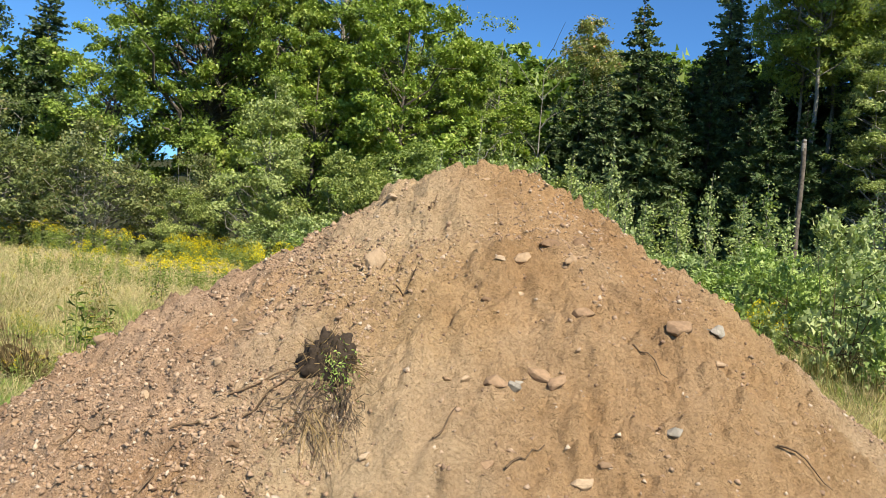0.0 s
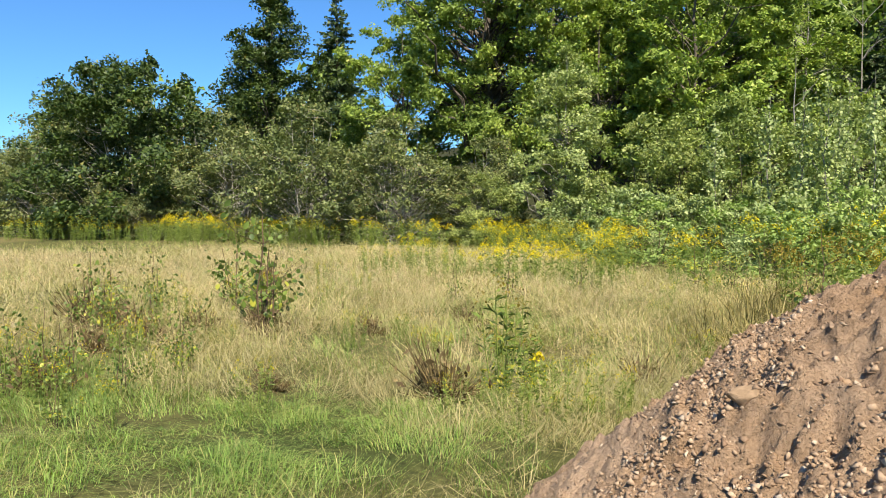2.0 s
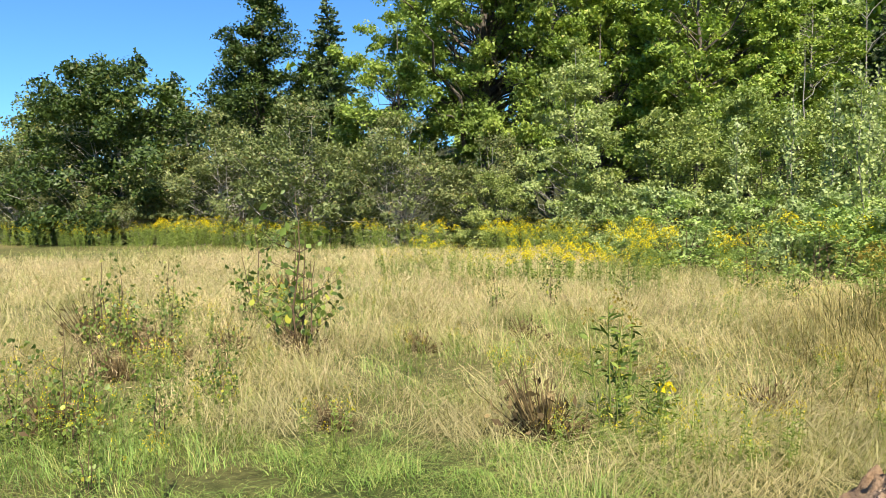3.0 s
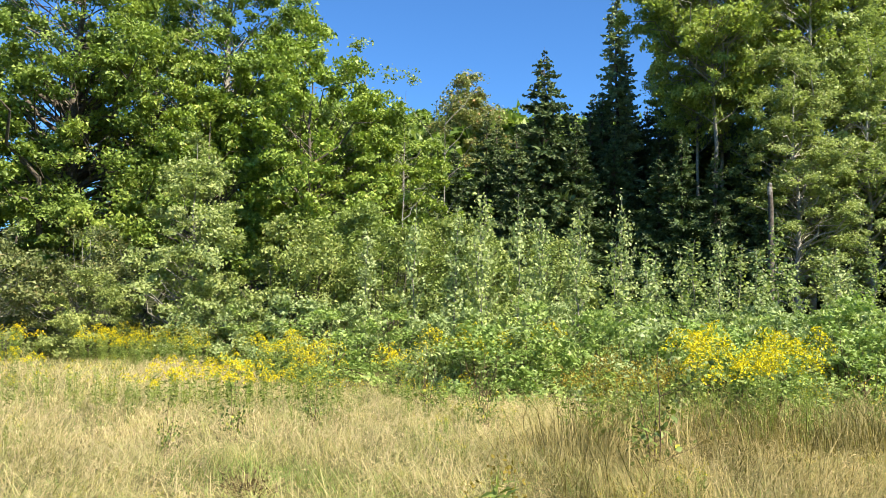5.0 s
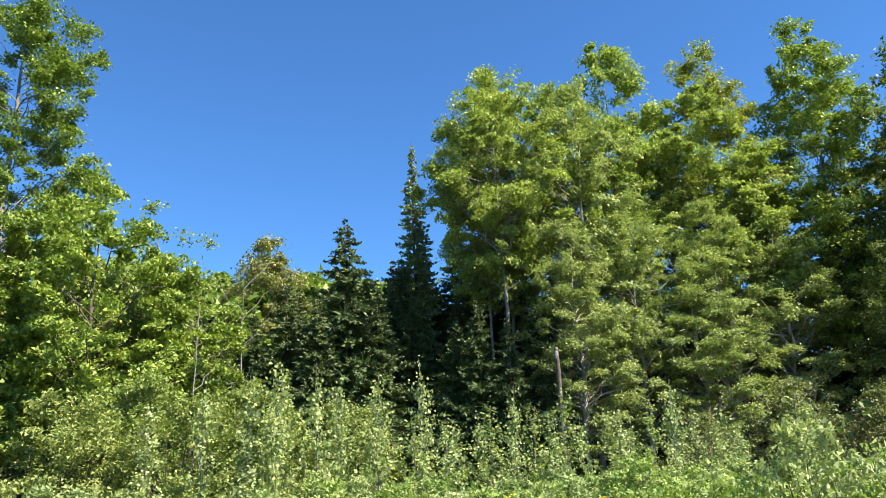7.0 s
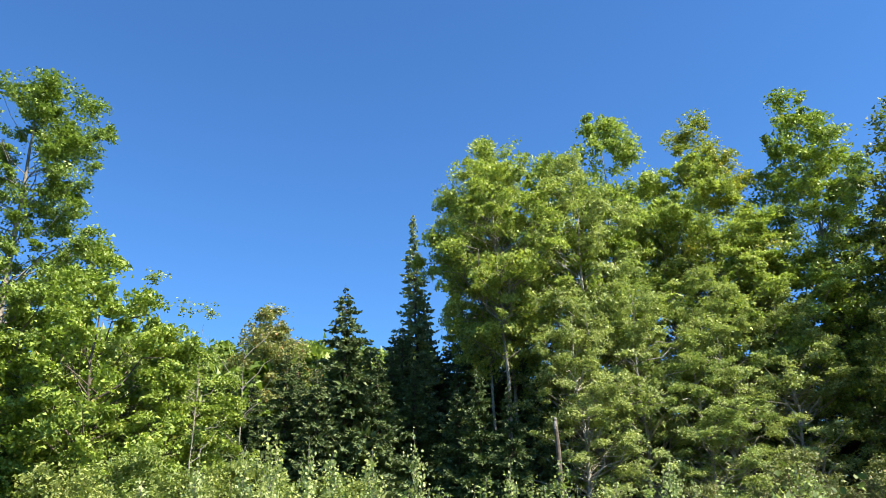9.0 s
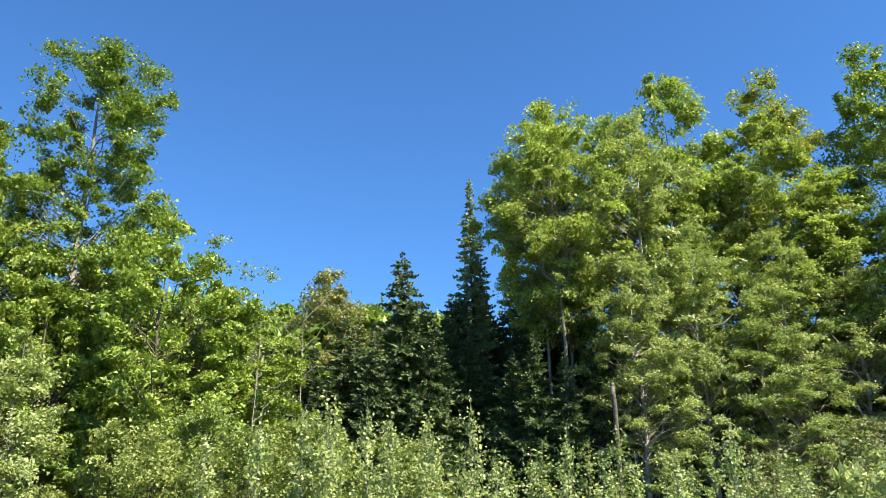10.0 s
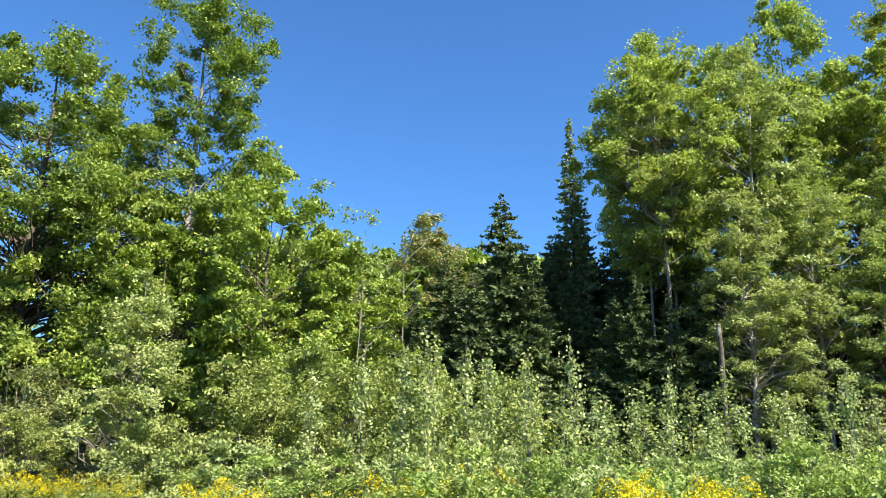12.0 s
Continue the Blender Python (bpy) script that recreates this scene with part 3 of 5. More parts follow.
def conifer(name, label, seed, height, radius, leaf, bark, trunk_r, bare=0.03, whorls=46, sparse=0.0, fine=15, group="", taper=0.8):
    """A spruce or fir: straight trunk, whorls of drooping boughs, each a spray of needled twigs."""
    r = np.random.default_rng(seed)
    top = thing(name, label, "conifer", group)
    t = np.linspace(0, 1, 8)
    p = np.stack([r.normal(size=8) * 0.03, r.normal(size=8) * 0.03, -0.15 + (height + 0.1) * t], -1)
    v, f = tube(p, trunk_r * (1 - 0.97 * t), 8)
    child("trunk", array_mesh("trunk", v, f, [bark], shade=True), top)
    cards, wood = [], []
    for k in range(whorls):
        for b in range(r.integers(7, 10)):
            if r.random() < sparse:
                continue
            share = np.clip((k + r.uniform(-0.9, 0.9)) / whorls, 0, 0.995)
            z = height * (bare + (0.985 - bare) * share)
            reach = radius * (1 - share) ** taper * r.uniform(0.7, 1.15) + 0.1
            a = r.uniform(0, 2 * np.pi)
            length = reach * r.uniform(0.6, 1.12)
            n = max(5, int(length * fine))
            s = np.sort(r.uniform(0.12, 1, n))
            line = np.array([np.cos(a), np.sin(a), 0])
            side = np.array([-np.sin(a), np.cos(a), 0])
            rise = 0.25 * (share - 0.45) + r.normal() * 0.12
            drop = -0.22 * s ** 1.4 + 0.14 * s ** 4 + rise * s
            at = line * (s * length)[:, None]
            at[:, 2] = z + drop * length
            wood.append(tube(np.stack([np.array([0, 0, z]), at[n // 2], at[-1]]), [0.03, 0.018, 0.006], 3))
            half = 0.34 * length * (1.05 - s) + 0.08 + 0.2 * (1 - share)
            for sign in (-1, 1):
                twig = unit(line * r.uniform(0.5, 1.0, (n, 1)) + side * sign * r.uniform(0.2, 1.1, (n, 1)) + np.array([0, 0, 1.0]) * r.normal(-0.1, 0.5, (n, 1)))
                l = (half * r.uniform(0.6, 1.2, n))[:, None]
                wide = unit(np.cross(twig, r.normal(size=(n, 3)) * 0.6 + line * 0.8 + np.array([0, 0, 0.7]))) * (0.045 + 0.055 * r.random((n, 1)))
                cards.append(np.stack([at, at + twig * l * 0.55 + wide, at + twig * l, at + twig * l * 0.5 - wide], 1))
    v, f = joined(wood)
    tagged(child("bough_mass", array_mesh("bough_mass", v, f, [bark]), top), kind="stuff")
    tagged(child("needles", card_mesh("needles", np.concatenate(cards), [leaf]), top), kind="stuff")
    return top


def place(ob, x, y, turn=0.0, scale=1.0, tall=None):
    m = pose(x, y, float(ground_z(x, y)), 0, 0, turn) @ Matrix.Diagonal((scale, scale, tall or scale, 1))
    ob.matrix_basis = m
    return ob


def again(ob, x, y, turn=0.0, scale=1.0, tall=None, label=""):
    c = copy_thing(ob, Matrix())
    place(c, x, y, turn, scale, tall)
    return tagged(c, label)


DOME = [(0, 0.35), (0.15, 0.75), (0.4, 1.0), (0.65, 0.9), (0.85, 0.6), (1, 0.2)]
EGG = [(0, 0.55), (0.25, 0.95), (0.5, 1.0), (0.75, 0.65), (0.92, 0.3), (1, 0.1)]
BUSH = [(0, 0.8), (0.25, 1.0), (0.6, 0.9), (0.85, 0.6), (1, 0.25)]
COLUMN = [(0, 0.6), (0.2, 0.95), (0.45, 1.0), (0.7, 0.8), (0.88, 0.5), (1, 0.2)]
MAST = [(0, 0.75), (0.25, 1.0), (0.5, 0.86), (0.7, 0.75), (0.88, 0.62), (1, 0.32)]
SPIRE = [(0, 0.7), (0.2, 1.0), (0.45, 0.8), (0.75, 0.45), (1, 0.08)]
TALL = [(0, 0.7), (0.25, 1.0), (0.5, 0.8), (0.72, 0.62), (0.9, 0.45), (1, 0.2)]

# ---- trees and shrubs ----
place(leafy_tree("large_shrub", "broad dark green shrub with pale bare twigs at the meadow edge", "shrub", 1, 8.6, 0.2, 5.6, BUSH, 300, 26000, LEAF_DARK, 0.22, BARK_SHRUB, 0.12, 0.85, stems=6, limbs=22, loose=0.75), -32, 30.5)
grey = leafy_tree("grey_shrub", "grey-green shrub with bare twiggy branches at the meadow edge", "shrub", 2, 5.8, 0.1, 3.3, BUSH, 190, 8500, LEAF_GREY, 0.165, BARK_SHRUB, 0.08, 0.6, stems=6, limbs=16, twigs=0.8, group="meadow edge shrubs")
place(grey, -20.3, 29.2)
again(grey, -16.0, 29.4, 70, 0.85)
again(grey, -24.6, 29.8, 160, 0.85)
again(grey, -12.4, 30.5, 250, 0.7)
again(grey, -39, 31, 200, 1.1)
again(grey, -46, 31, 20, 1.2)
again(grey, -27.6, 31.5, 300, 1.05)
again(grey, -52, 34, 120, 1.4)
again(grey, -42, 35, 220, 1.35)
again(grey, -60, 37, 60, 1.6)
again(grey, -35.8, 33.5, 90, 1.3)
again(grey, -31.0, 28.6, 40, 0.5)
again(grey, -34.2, 29.0, 190, 0.55)
again(grey, -28.6, 28.8, 280, 0.5)
place(leafy_tree("dark_tree", "tall dark green leafy tree behind the shrubs", "tree", 3, 17.0, 2, 3.6, EGG, 260, 20000, LEAF_DARK, 0.27, BARK, 0.2, 0.95, loose=0.7), -34.6, 46)
place(conifer("spruce", "dark spruce tree standing in the tree line", 4, 19.0, 4.3, NEEDLE, BARK, 0.22, group="spruces"), -33.0, 52)
maple = leafy_tree("maple_tree", "big green maple with dark trunk and open limbs", "tree", 5, 23.0, 4.5, 7.2, DOME, 330, 50000, LEAF_MAPLE, 0.225, BARK, 0.42, 0.95, loose=0.5, limbs=20, group="maples")
place(maple, -17.8, 44.5)
low = leafy_tree("maple_tree", "lower bright green maple with layered leafy boughs", "tree", 6, 13.0, 2.0, 4.6, DOME, 130, 17000, LEAF_BRIGHT, 0.215, BARK, 0.2, 0.75, limbs=10, group="maples")
place(low, -22.5, 42.5)
again(low, -5.6, 40.5, 120, 1.1)
again(low, -2.2, 41.5, 220, 0.92)
again(low, -6.2, 45.5, 80, 1.1, 1.38)
again(low, -13.6, 43.5, 200, 1.0, 1.25)
again(low, -10.5, 41.5, 20, 0.9)
place(leafy_tree("maple_tree", "tallest maple with an open top of clumped leaves", "tree", 7, 28.0, 4.5, 5.9, MAST, 430, 56000, LEAF_MAPLE, 0.2, BARK_PALE, 0.34, 0.8, loose=0.92, tall_lobe=1.3, limbs=18, group="maples"), -10.4, 46)
airy = leafy_tree("thin_tree", "thin sparse young tree with airy pale leaves", "tree", 8, 16.2, 6.0, 2.6, DOME, 44, 1900, LEAF_BIRCH, 0.19, BARK_PALE, 0.09, 0.6, limbs=12, group="thin trees")
place(airy, -2.9, 44)
again(airy, -0.6, 44.4, 140, 0.9)
place(leafy_tree("birch_tree", "young birch with small silvery green leaves", "birch", 9, 7.6, 0.4, 2.2, SPIRE, 150, 11000, LEAF_BIRCH, 0.135, BARK_PALE, 0.07, 0.45, limbs=9), -9.0, 29.4)
alder = leafy_tree("alder_shrub", "dense green alder shrub in front of the trees", "shrub", 10, 4.4, 0.05, 2.5, BUSH, 120, 12000, LEAF_ALDER, 0.125, BARK, 0.09, 0.5, stems=5, limbs=10, group="alder shrubs")
place(alder, -5.6, 29)
for x, y, a, s in ((-2.6, 28.4, 80, 0.95), (0.2, 28.0, 190, 0.9), (-12.0, 28.8, 40, 0.6), (2.8, 29.5, 10, 0.95), (-3.9, 31.5, 130, 1.2), (0.4, 32, 240, 1.15)):
    again(alder, x, y, a, s)
fir = conifer("fir_tree", "dark green fir tree in the gap of the tree line", 11, 16.8, 4.6, NEEDLE, BARK, 0.2, group="firs")
place(fir, 7.15, 44, 0, 1.03, 0.99)
for x, y, a, s in ((4.2, 45.5, 60, 0.78), (5.4, 43.2, 20, 0.7), (8.9, 43.5, 240, 0.76), (10.6, 46, 300, 0.82), (11.9, 47.5, 190, 0.92), (8.0, 47, 100, 0.9), (9.6, 47, 150, 0.85), (11.3, 44, 200, 0.72), (1.2, 47, 90, 0.62), (17, 48, 30, 0.85), (21, 49, 80, 0.95), (25, 48, 120, 1.0), (30, 47, 10, 1.05), (36, 45, 200, 1.1), (15.2, 46.5, 280, 0.8), (14.6, 38.8, 40, 0.6), (5.8, 50, 10, 0.82), (9.4, 51, 100, 0.92), (13.0, 52, 190, 1.0), (16.6, 51.5, 250, 0.95), (3.4, 52, 330, 0.75), (12.2, 44.2, 70, 0.6), (17.4, 40.6, 120, 0.68), (16.4, 48.6, 15, 1.0), (18.6, 49.6, 95, 1.1), (20.6, 51.4, 170, 1.15), (14.8, 50.4, 230, 1.0), (22.8, 52, 320, 1.15), (24.5, 50, 40, 1.1), (13.2, 39.6, 260, 0.66), (12.6, 41.0, 200, 0.62), (16.6, 38.4, 310, 0.46), (34, 45, 60, 1.2), (39, 43, 130, 1.25), (44, 41, 20, 1.3), (48, 38, 250, 1.2), (41, 36.5, 90, 0.95), (52, 32, 10, 1.3)):
    again(fir, x, y, a, s)
place(conifer("spruce", "tall slender spruce beside the aspens", 12, 24.0, 3.6, NEEDLE_BLUE, BARK, 0.24, group="spruces", whorls=72, taper=0.95), 13.0, 48)
aspen = leafy_tree("aspen_tree", "tall aspen with pale trunk and fluttering green leaves", "tree", 13, 20.0, 5.9, 3.7, COLUMN, 230, 25000, LEAF_ASPEN, 0.175, BARK_PALE, 0.14, 0.6, limbs=16, loose=0.78, group="aspens")
place(aspen, 28.5, 41.2, 250, 1.3, 1.3)
high = leafy_tree("aspen_tree", "tall aspen with a high leafy crown above dark firs", "tree", 33, 20.0, 9.8, 3.7, DOME, 190, 20000, LEAF_ASPEN, 0.17, BARK_PALE, 0.14, 0.6, limbs=16, loose=0.7, group="aspens")
place(high, 15.4, 40.5, 0, 1.2, 1.28)
again(high, 15.6, 42.4, 130, 0.95, 1.16)
again(high, 17.6, 43.8, 40, 1.17, 1.3)
for x, y, a, w, h in ((25.2, 42.3, 160, 1.3, 1.53), (21.6, 42.6, 310, 1.2, 1.34), (33.6, 38.0, 20, 1.35, 1.12), (30.8, 39.6, 190, 1.3, 1.34)):
    again(aspen, x, y, a, w, h)
silver = leafy_tree("aspen_tree", "aspen with silvery green leaves and pale bare lower branches", "tree", 23, 19.0, 3.5, 3.6, EGG, 230, 24000, LEAF_BIRCH, 0.16, BARK_SHRUB, 0.16, 0.6, limbs=20, loose=0.75, group="aspens")
place(silver, 20.4, 39.6, 70, 1.25, 1.32)
for x, y, a, w, h in ((22.0, 37.3, 20, 1.0, 0.9), (17.8, 36.9, 300, 0.9, 0.76), (27.2, 36.6, 110, 1.0, 0.9), (31.4, 35.6, 200, 1.0, 0.86), (24.6, 35.6, 280, 0.9, 0.66)):
    again(silver, x, y, a, w, h)
place(leafy_tree("aspen_tree", "aspen turning yellow towards its top", "tree", 14, 24.0, 11, 3.6, EGG, 170, 20000, LEAF_YELLOW, 0.17, BARK_PALE, 0.15, 0.7, group="aspens"), 33.0, 41.3, 0, 1.3)
place(leafy_tree("poplar_tree", "narrow bright green poplar with airy branches", "tree", 15, 24.5, 7, 3.7, COLUMN, 240, 26000, LEAF_BRIGHT, 0.21, BARK_PALE, 0.2, 0.75, limbs=16, loose=0.85), 38.6, 36.9, 0, 1.3)
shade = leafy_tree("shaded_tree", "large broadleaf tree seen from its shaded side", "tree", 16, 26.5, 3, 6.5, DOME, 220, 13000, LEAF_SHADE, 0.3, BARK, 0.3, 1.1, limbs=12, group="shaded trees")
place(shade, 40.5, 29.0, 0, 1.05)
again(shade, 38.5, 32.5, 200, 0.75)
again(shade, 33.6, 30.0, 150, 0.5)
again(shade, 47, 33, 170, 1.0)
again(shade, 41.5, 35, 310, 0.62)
for x, y, a, w in ((25.5, 26.0, 0, 0.8), (29.5, 25.5, 90, 0.9), (24.0, 29.5, 40, 0.9), (20.0, 31.5, 140, 0.7)):
    again(grey, x, y, a, w)
place(leafy_tree("red_tree", "distant tree with reddening top leaves", "tree", 17, 20.0, 4, 4.0, EGG, 220, 24000, LEAF_RED, 0.25, BARK, 0.15, 1.0, loose=0.8), 6.2, 61)
far = leafy_tree("hillside_tree", "distant broadleaf tree of the wooded hillside", "tree", 18, 14.0, 1.5, 4.0, EGG, 60, 1000, LEAF_MAPLE, 0.85, BARK, 0.2, 1.2, limbs=0, twigs=0.0, group="hillside trees")
place(far, 2.0, 63)
far_fir = conifer("hillside_fir", "distant dark fir of the wooded hillside", 19, 15.0, 3.2, NEEDLE, BARK, 0.18, whorls=16, fine=5, group="hillside trees")
place(far_fir, -2.0, 66)
for x, y, s in ((-56, 60, 0.95), (-50, 62, 0.9), (-45, 60, 1.0), (-41, 63, 1.05), (-63, 61, 0.95), (-70, 58, 0.9)):
    again(far, x, y, 13 * x, s)
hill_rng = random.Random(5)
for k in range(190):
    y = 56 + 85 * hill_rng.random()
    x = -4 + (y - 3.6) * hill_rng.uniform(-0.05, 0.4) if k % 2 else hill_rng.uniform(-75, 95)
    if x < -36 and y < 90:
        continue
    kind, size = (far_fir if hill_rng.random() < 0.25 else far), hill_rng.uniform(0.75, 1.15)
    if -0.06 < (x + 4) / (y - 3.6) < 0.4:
        # sizes are set by bearing from the path's end, to hold the skyline low
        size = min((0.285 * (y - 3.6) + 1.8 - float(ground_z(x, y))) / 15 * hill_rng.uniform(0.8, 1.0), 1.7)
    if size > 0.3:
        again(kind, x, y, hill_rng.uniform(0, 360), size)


# ---- stones, clod of sod and twigs on the heap ----
def loose_rocks():
    spots = ((-0.38, 4.06, 0.1), (0.22, 3.50, 0.078), (0.29, 3.51, 0.062), (0.32, 3.56, 0.046), (0.39, 3.61, 0.090), (0.46, 3.58, 0.073), (0.29, 4.12, 0.084), (0.43, 4.22, 0.092),
             (0.53, 4.14, 0.061), (0.57, 3.84, 0.079), (0.99, 3.87, 0.122), (1.23, 4.17, 0.092), (0.94, 4.3, 0.1), (0.58, 4.34, 0.080), (-0.41, 4.57, 0.067), (0.08, 4.70, 0.076))
    more = ((0.90, 3.47, 0.065), (0.80, 3.47, 0.064), (0.10, 3.49, 0.041), (0.03, 3.49, 0.040), (-0.90, 3.55, 0.051), (-1.48, 4.15, 0.049), (0.67, 3.96, 0.039), (0.20, 4.05, 0.044), (0.30, 3.95, 0.042),
            (0.15, 3.87, 0.037), (0.21, 3.23, 0.049), (0.56, 3.30, 0.072), (0.64, 3.33, 0.045), (-0.22, 3.20, 0.041), (-0.69, 3.18, 0.045), (-1.43, 3.38, 0.058), (-1.86, 3.75, 0.052), (-1.46, 3.68, 0.048),
            (-1.16, 3.49, 0.039), (-0.85, 3.31, 0.044), (1.16, 3.86, 0.050), (-1.74, 4.21, 0.087), (-0.87, 4.92, 0.068))
    grey = stone_material("grey_stone", [(0.0, (0.2, 0.18, 0.15)), (0.5, (0.27, 0.25, 0.21)), (1.0, (0.33, 0.3, 0.25))])
    tan = stone_material("dusty_tan_stone", [(0.0, (0.25, 0.165, 0.1)), (0.5, (0.32, 0.225, 0.14)), (1.0, (0.37, 0.28, 0.185))])
    brown = stone_material("earthy_stone", [(0.0, (0.14, 0.088, 0.05)), (0.5, (0.19, 0.12, 0.07)), (1.0, (0.24, 0.158, 0.095))])
    r = random.Random(3)
    for k, (x, y, w) in enumerate(spots + more):
        mat, word = (grey, "grey") if k in (2, 3, 11, 16) else (brown, "brown earthy") if k in (7, 9, 10, 12, 13, 17, 25, 30) else (tan, "dusty tan")
        rock = new("rock", cobble_mesh("rock", k + 2, mat, r.uniform(0.55, 0.8)))
        if k == 0:
            rock.matrix_basis = pose(x, y, float(pile_surface(x, y)) + 0.035, -12, 14, 25) @ Matrix.Diagonal((0.095, 0.08, 0.25, 1))
        else:
            rock.matrix_basis = bedded(x, y, (0.08 if mat is brown else -0.05) * w, r.uniform(-40, 40), (w * 1.25, w * 0.95, w * 1.1))
        tagged(rock, f"{word} field stone lying on the dirt pile", "rock", "rocks on the dirt pile")


loose_rocks()


def sod_clod():
    """A dark lump of torn sod half buried in the slope, with hanging roots, straw and a green sprig."""
    r = np.random.default_rng(31)
    clod = thing("sod_clod", "dark torn sod clump with dangling roots, stuck in the dirt", "sod")
    cx, cy = -0.44, 3.56
    cz = float(pile_surface(cx, cy))
    bm = bmesh.new()
    bmesh.ops.create_icosphere(bm, subdivisions=5, radius=1.0)
    for v in bm.verts:
        n = v.co.normalized()
        v.co *= 0.9 + 0.2 * noise.noise(n * 1.7) + 0.2 * noise.noise(n * 4) + 0.13 * noise.noise(n * 11) + 0.08 * noise.noise(n * 26)
        v.co = Vector((cx + v.co.x * 0.135, cy - 0.02 + v.co.y * 0.12, cz - 0.07 + v.co.z * 0.19))
    mesh = bpy.data.meshes.new("soil")
    bm.to_mesh(mesh)
    bm.free()
    mesh.materials.append(DARK_SOIL)
    mesh.polygons.foreach_set("use_smooth", [True] * len(mesh.polygons))
    child("soil_lump", mesh, clod, "dark humus")
    roots = []
    for k in range(130):
        a = np.array([cx + r.uniform(-0.09, 0.13), cy - 0.13 + r.uniform(-0.05, 0.05), cz + r.uniform(-0.26, -0.06)])
        b = np.array([a[0] + r.normal() * 0.05 + 0.015, a[1] - r.uniform(0.0, 0.2), 0])
        b[2] = max(float(pile_surface(b[0], b[1])) + 0.005, a[2] - r.uniform(0.06, 0.3))
        mid = (a + b) / 2 + np.array([r.normal() * 0.03, -0.05, 0.03])
        roots.append(tube(np.stack([a, (a + mid) / 2 + r.normal(size=3) * 0.01, mid, (mid + b) / 2 + r.normal(size=3) * 0.01, b]), np.linspace(0.0021, 0.0008, 5), 4))
    v, f = joined(roots)
    tagged(child("root_mat", array_mesh("roots", v, f, [ROOT]), clod), "thin dangling roots", kind="stuff")
    n = 30
    x0, y0 = cx + r.normal(size=n) * 0.06 + 0.03, np.full(n, cy - 0.27)
    x1, y1 = x0 + r.normal(size=n) * 0.1 - 0.03, y0 - r.uniform(0.03, 0.15, n)
    a = np.stack([x0, y0, pile_surface(x0, y0) + r.uniform(0.01, 0.08, n)], -1)
    b = np.stack([x1, y1, pile_surface(x1, y1) + r.uniform(0.005, 0.03, n)], -1)
    w = np.array([0.0016, 0, 0.0008])
    m = (a + b) / 2 + np.array([0, -0.01, 0.03])
    cards = np.concatenate([np.stack([a - w, a + w, m + w, m - w], 1), np.stack([m - w, m + w, b + w * 0.3, b - w * 0.3], 1)])
    tagged(child("straw", card_mesh("straw", cards, [DEAD_STRAW]), clod), "pale dead grass", kind="stuff")
    n = 420
    d = unit(r.normal(size=(n, 3)) * np.array([1, 0.8, 0.8]) + np.array([0.1, -0.4, 0.35]))
    foot = np.array([cx, cy - 0.02, cz - 0.07]) + d * np.array([0.115, 0.105, 0.165])
    tip = foot + (d + np.array([0.15, -0.3, -0.7]) + r.normal(size=(n, 3)) * 0.5) * r.uniform(0.03, 0.09, (n, 1))
    side = unit(np.cross(tip - foot, r.normal(size=(n, 3)))) * 0.0016
    tagged(child("thatch", card_mesh("thatch", np.stack([foot - side, foot + side, tip + side * 0.4, tip - side * 0.4], 1), [DEAD]), clod), "matted brown dead grass", kind="stuff")
    at = np.array([cx + 0.07, cy - 0.19, cz - 0.0]) + r.normal(size=(170, 3)) * np.array([0.035, 0.03, 0.045])
    tagged(child("green_sprig", card_mesh("sprig", leaf_cards(r, at, np.full(170, 0.017), 0.2, 0.4, 0.35), [GRASS_GREEN]), clod), "fresh green sprig", kind="stuff")


sod_clod()


def twig_on_pile(x, y, length, turn, seed):
    r = np.random.default_rng(seed)
    t = np.linspace(-0.5, 0.5, 7)
    px, py = x + np.cos(turn) * t * length, y + np.sin(turn) * t * length
    p = np.stack([px, py, pile_surface(px, py) + 0.012 + r.uniform(0, 0.012, 7)], -1)
    v, f = tube(p, np.linspace(0.005, 0.002, 7), 5)
    tagged(new("twig", array_mesh("twig", v, f, [TWIG], shade=True)), "thin brown root twig lying on the dirt", "twig", "twigs on the dirt pile")


for k, (x, y, l, a) in enumerate(((0.83, 3.72, 0.2, -0.7), (-0.63, 3.45, 0.34, 0.25), (-0.6, 3.4, 0.25, 0.6), (-0.17, 4.45, 0.16, 1.4), (0.35, 3.3, 0.2, 0.8), (-0.85, 3.3, 0.22, 0.3),
                                  (0.05, 3.3, 0.15, 1.1), (-1.3, 3.35, 0.2, 0.5), (1.4, 3.5, 0.2, -0.4), (-0.2, 3.9, 0.12, 0.7), (1.0, 3.2, 0.18, 0.4), (-0.95, 3.15, 0.2, 1.2))):
    twig_on_pile(x, y, l, a, k)


# ---- meadow grass ----
def belt_edge(x):
    """Where the dry meadow ends and the bramble belt begins."""
    return np.interp(x, [-60, -14, -9, -5.5, -2, 1.5, 5, 10, 20], [28, 28, 25.5, 19.5, 17.2, 14.4, 13.2, 12.2, 10])


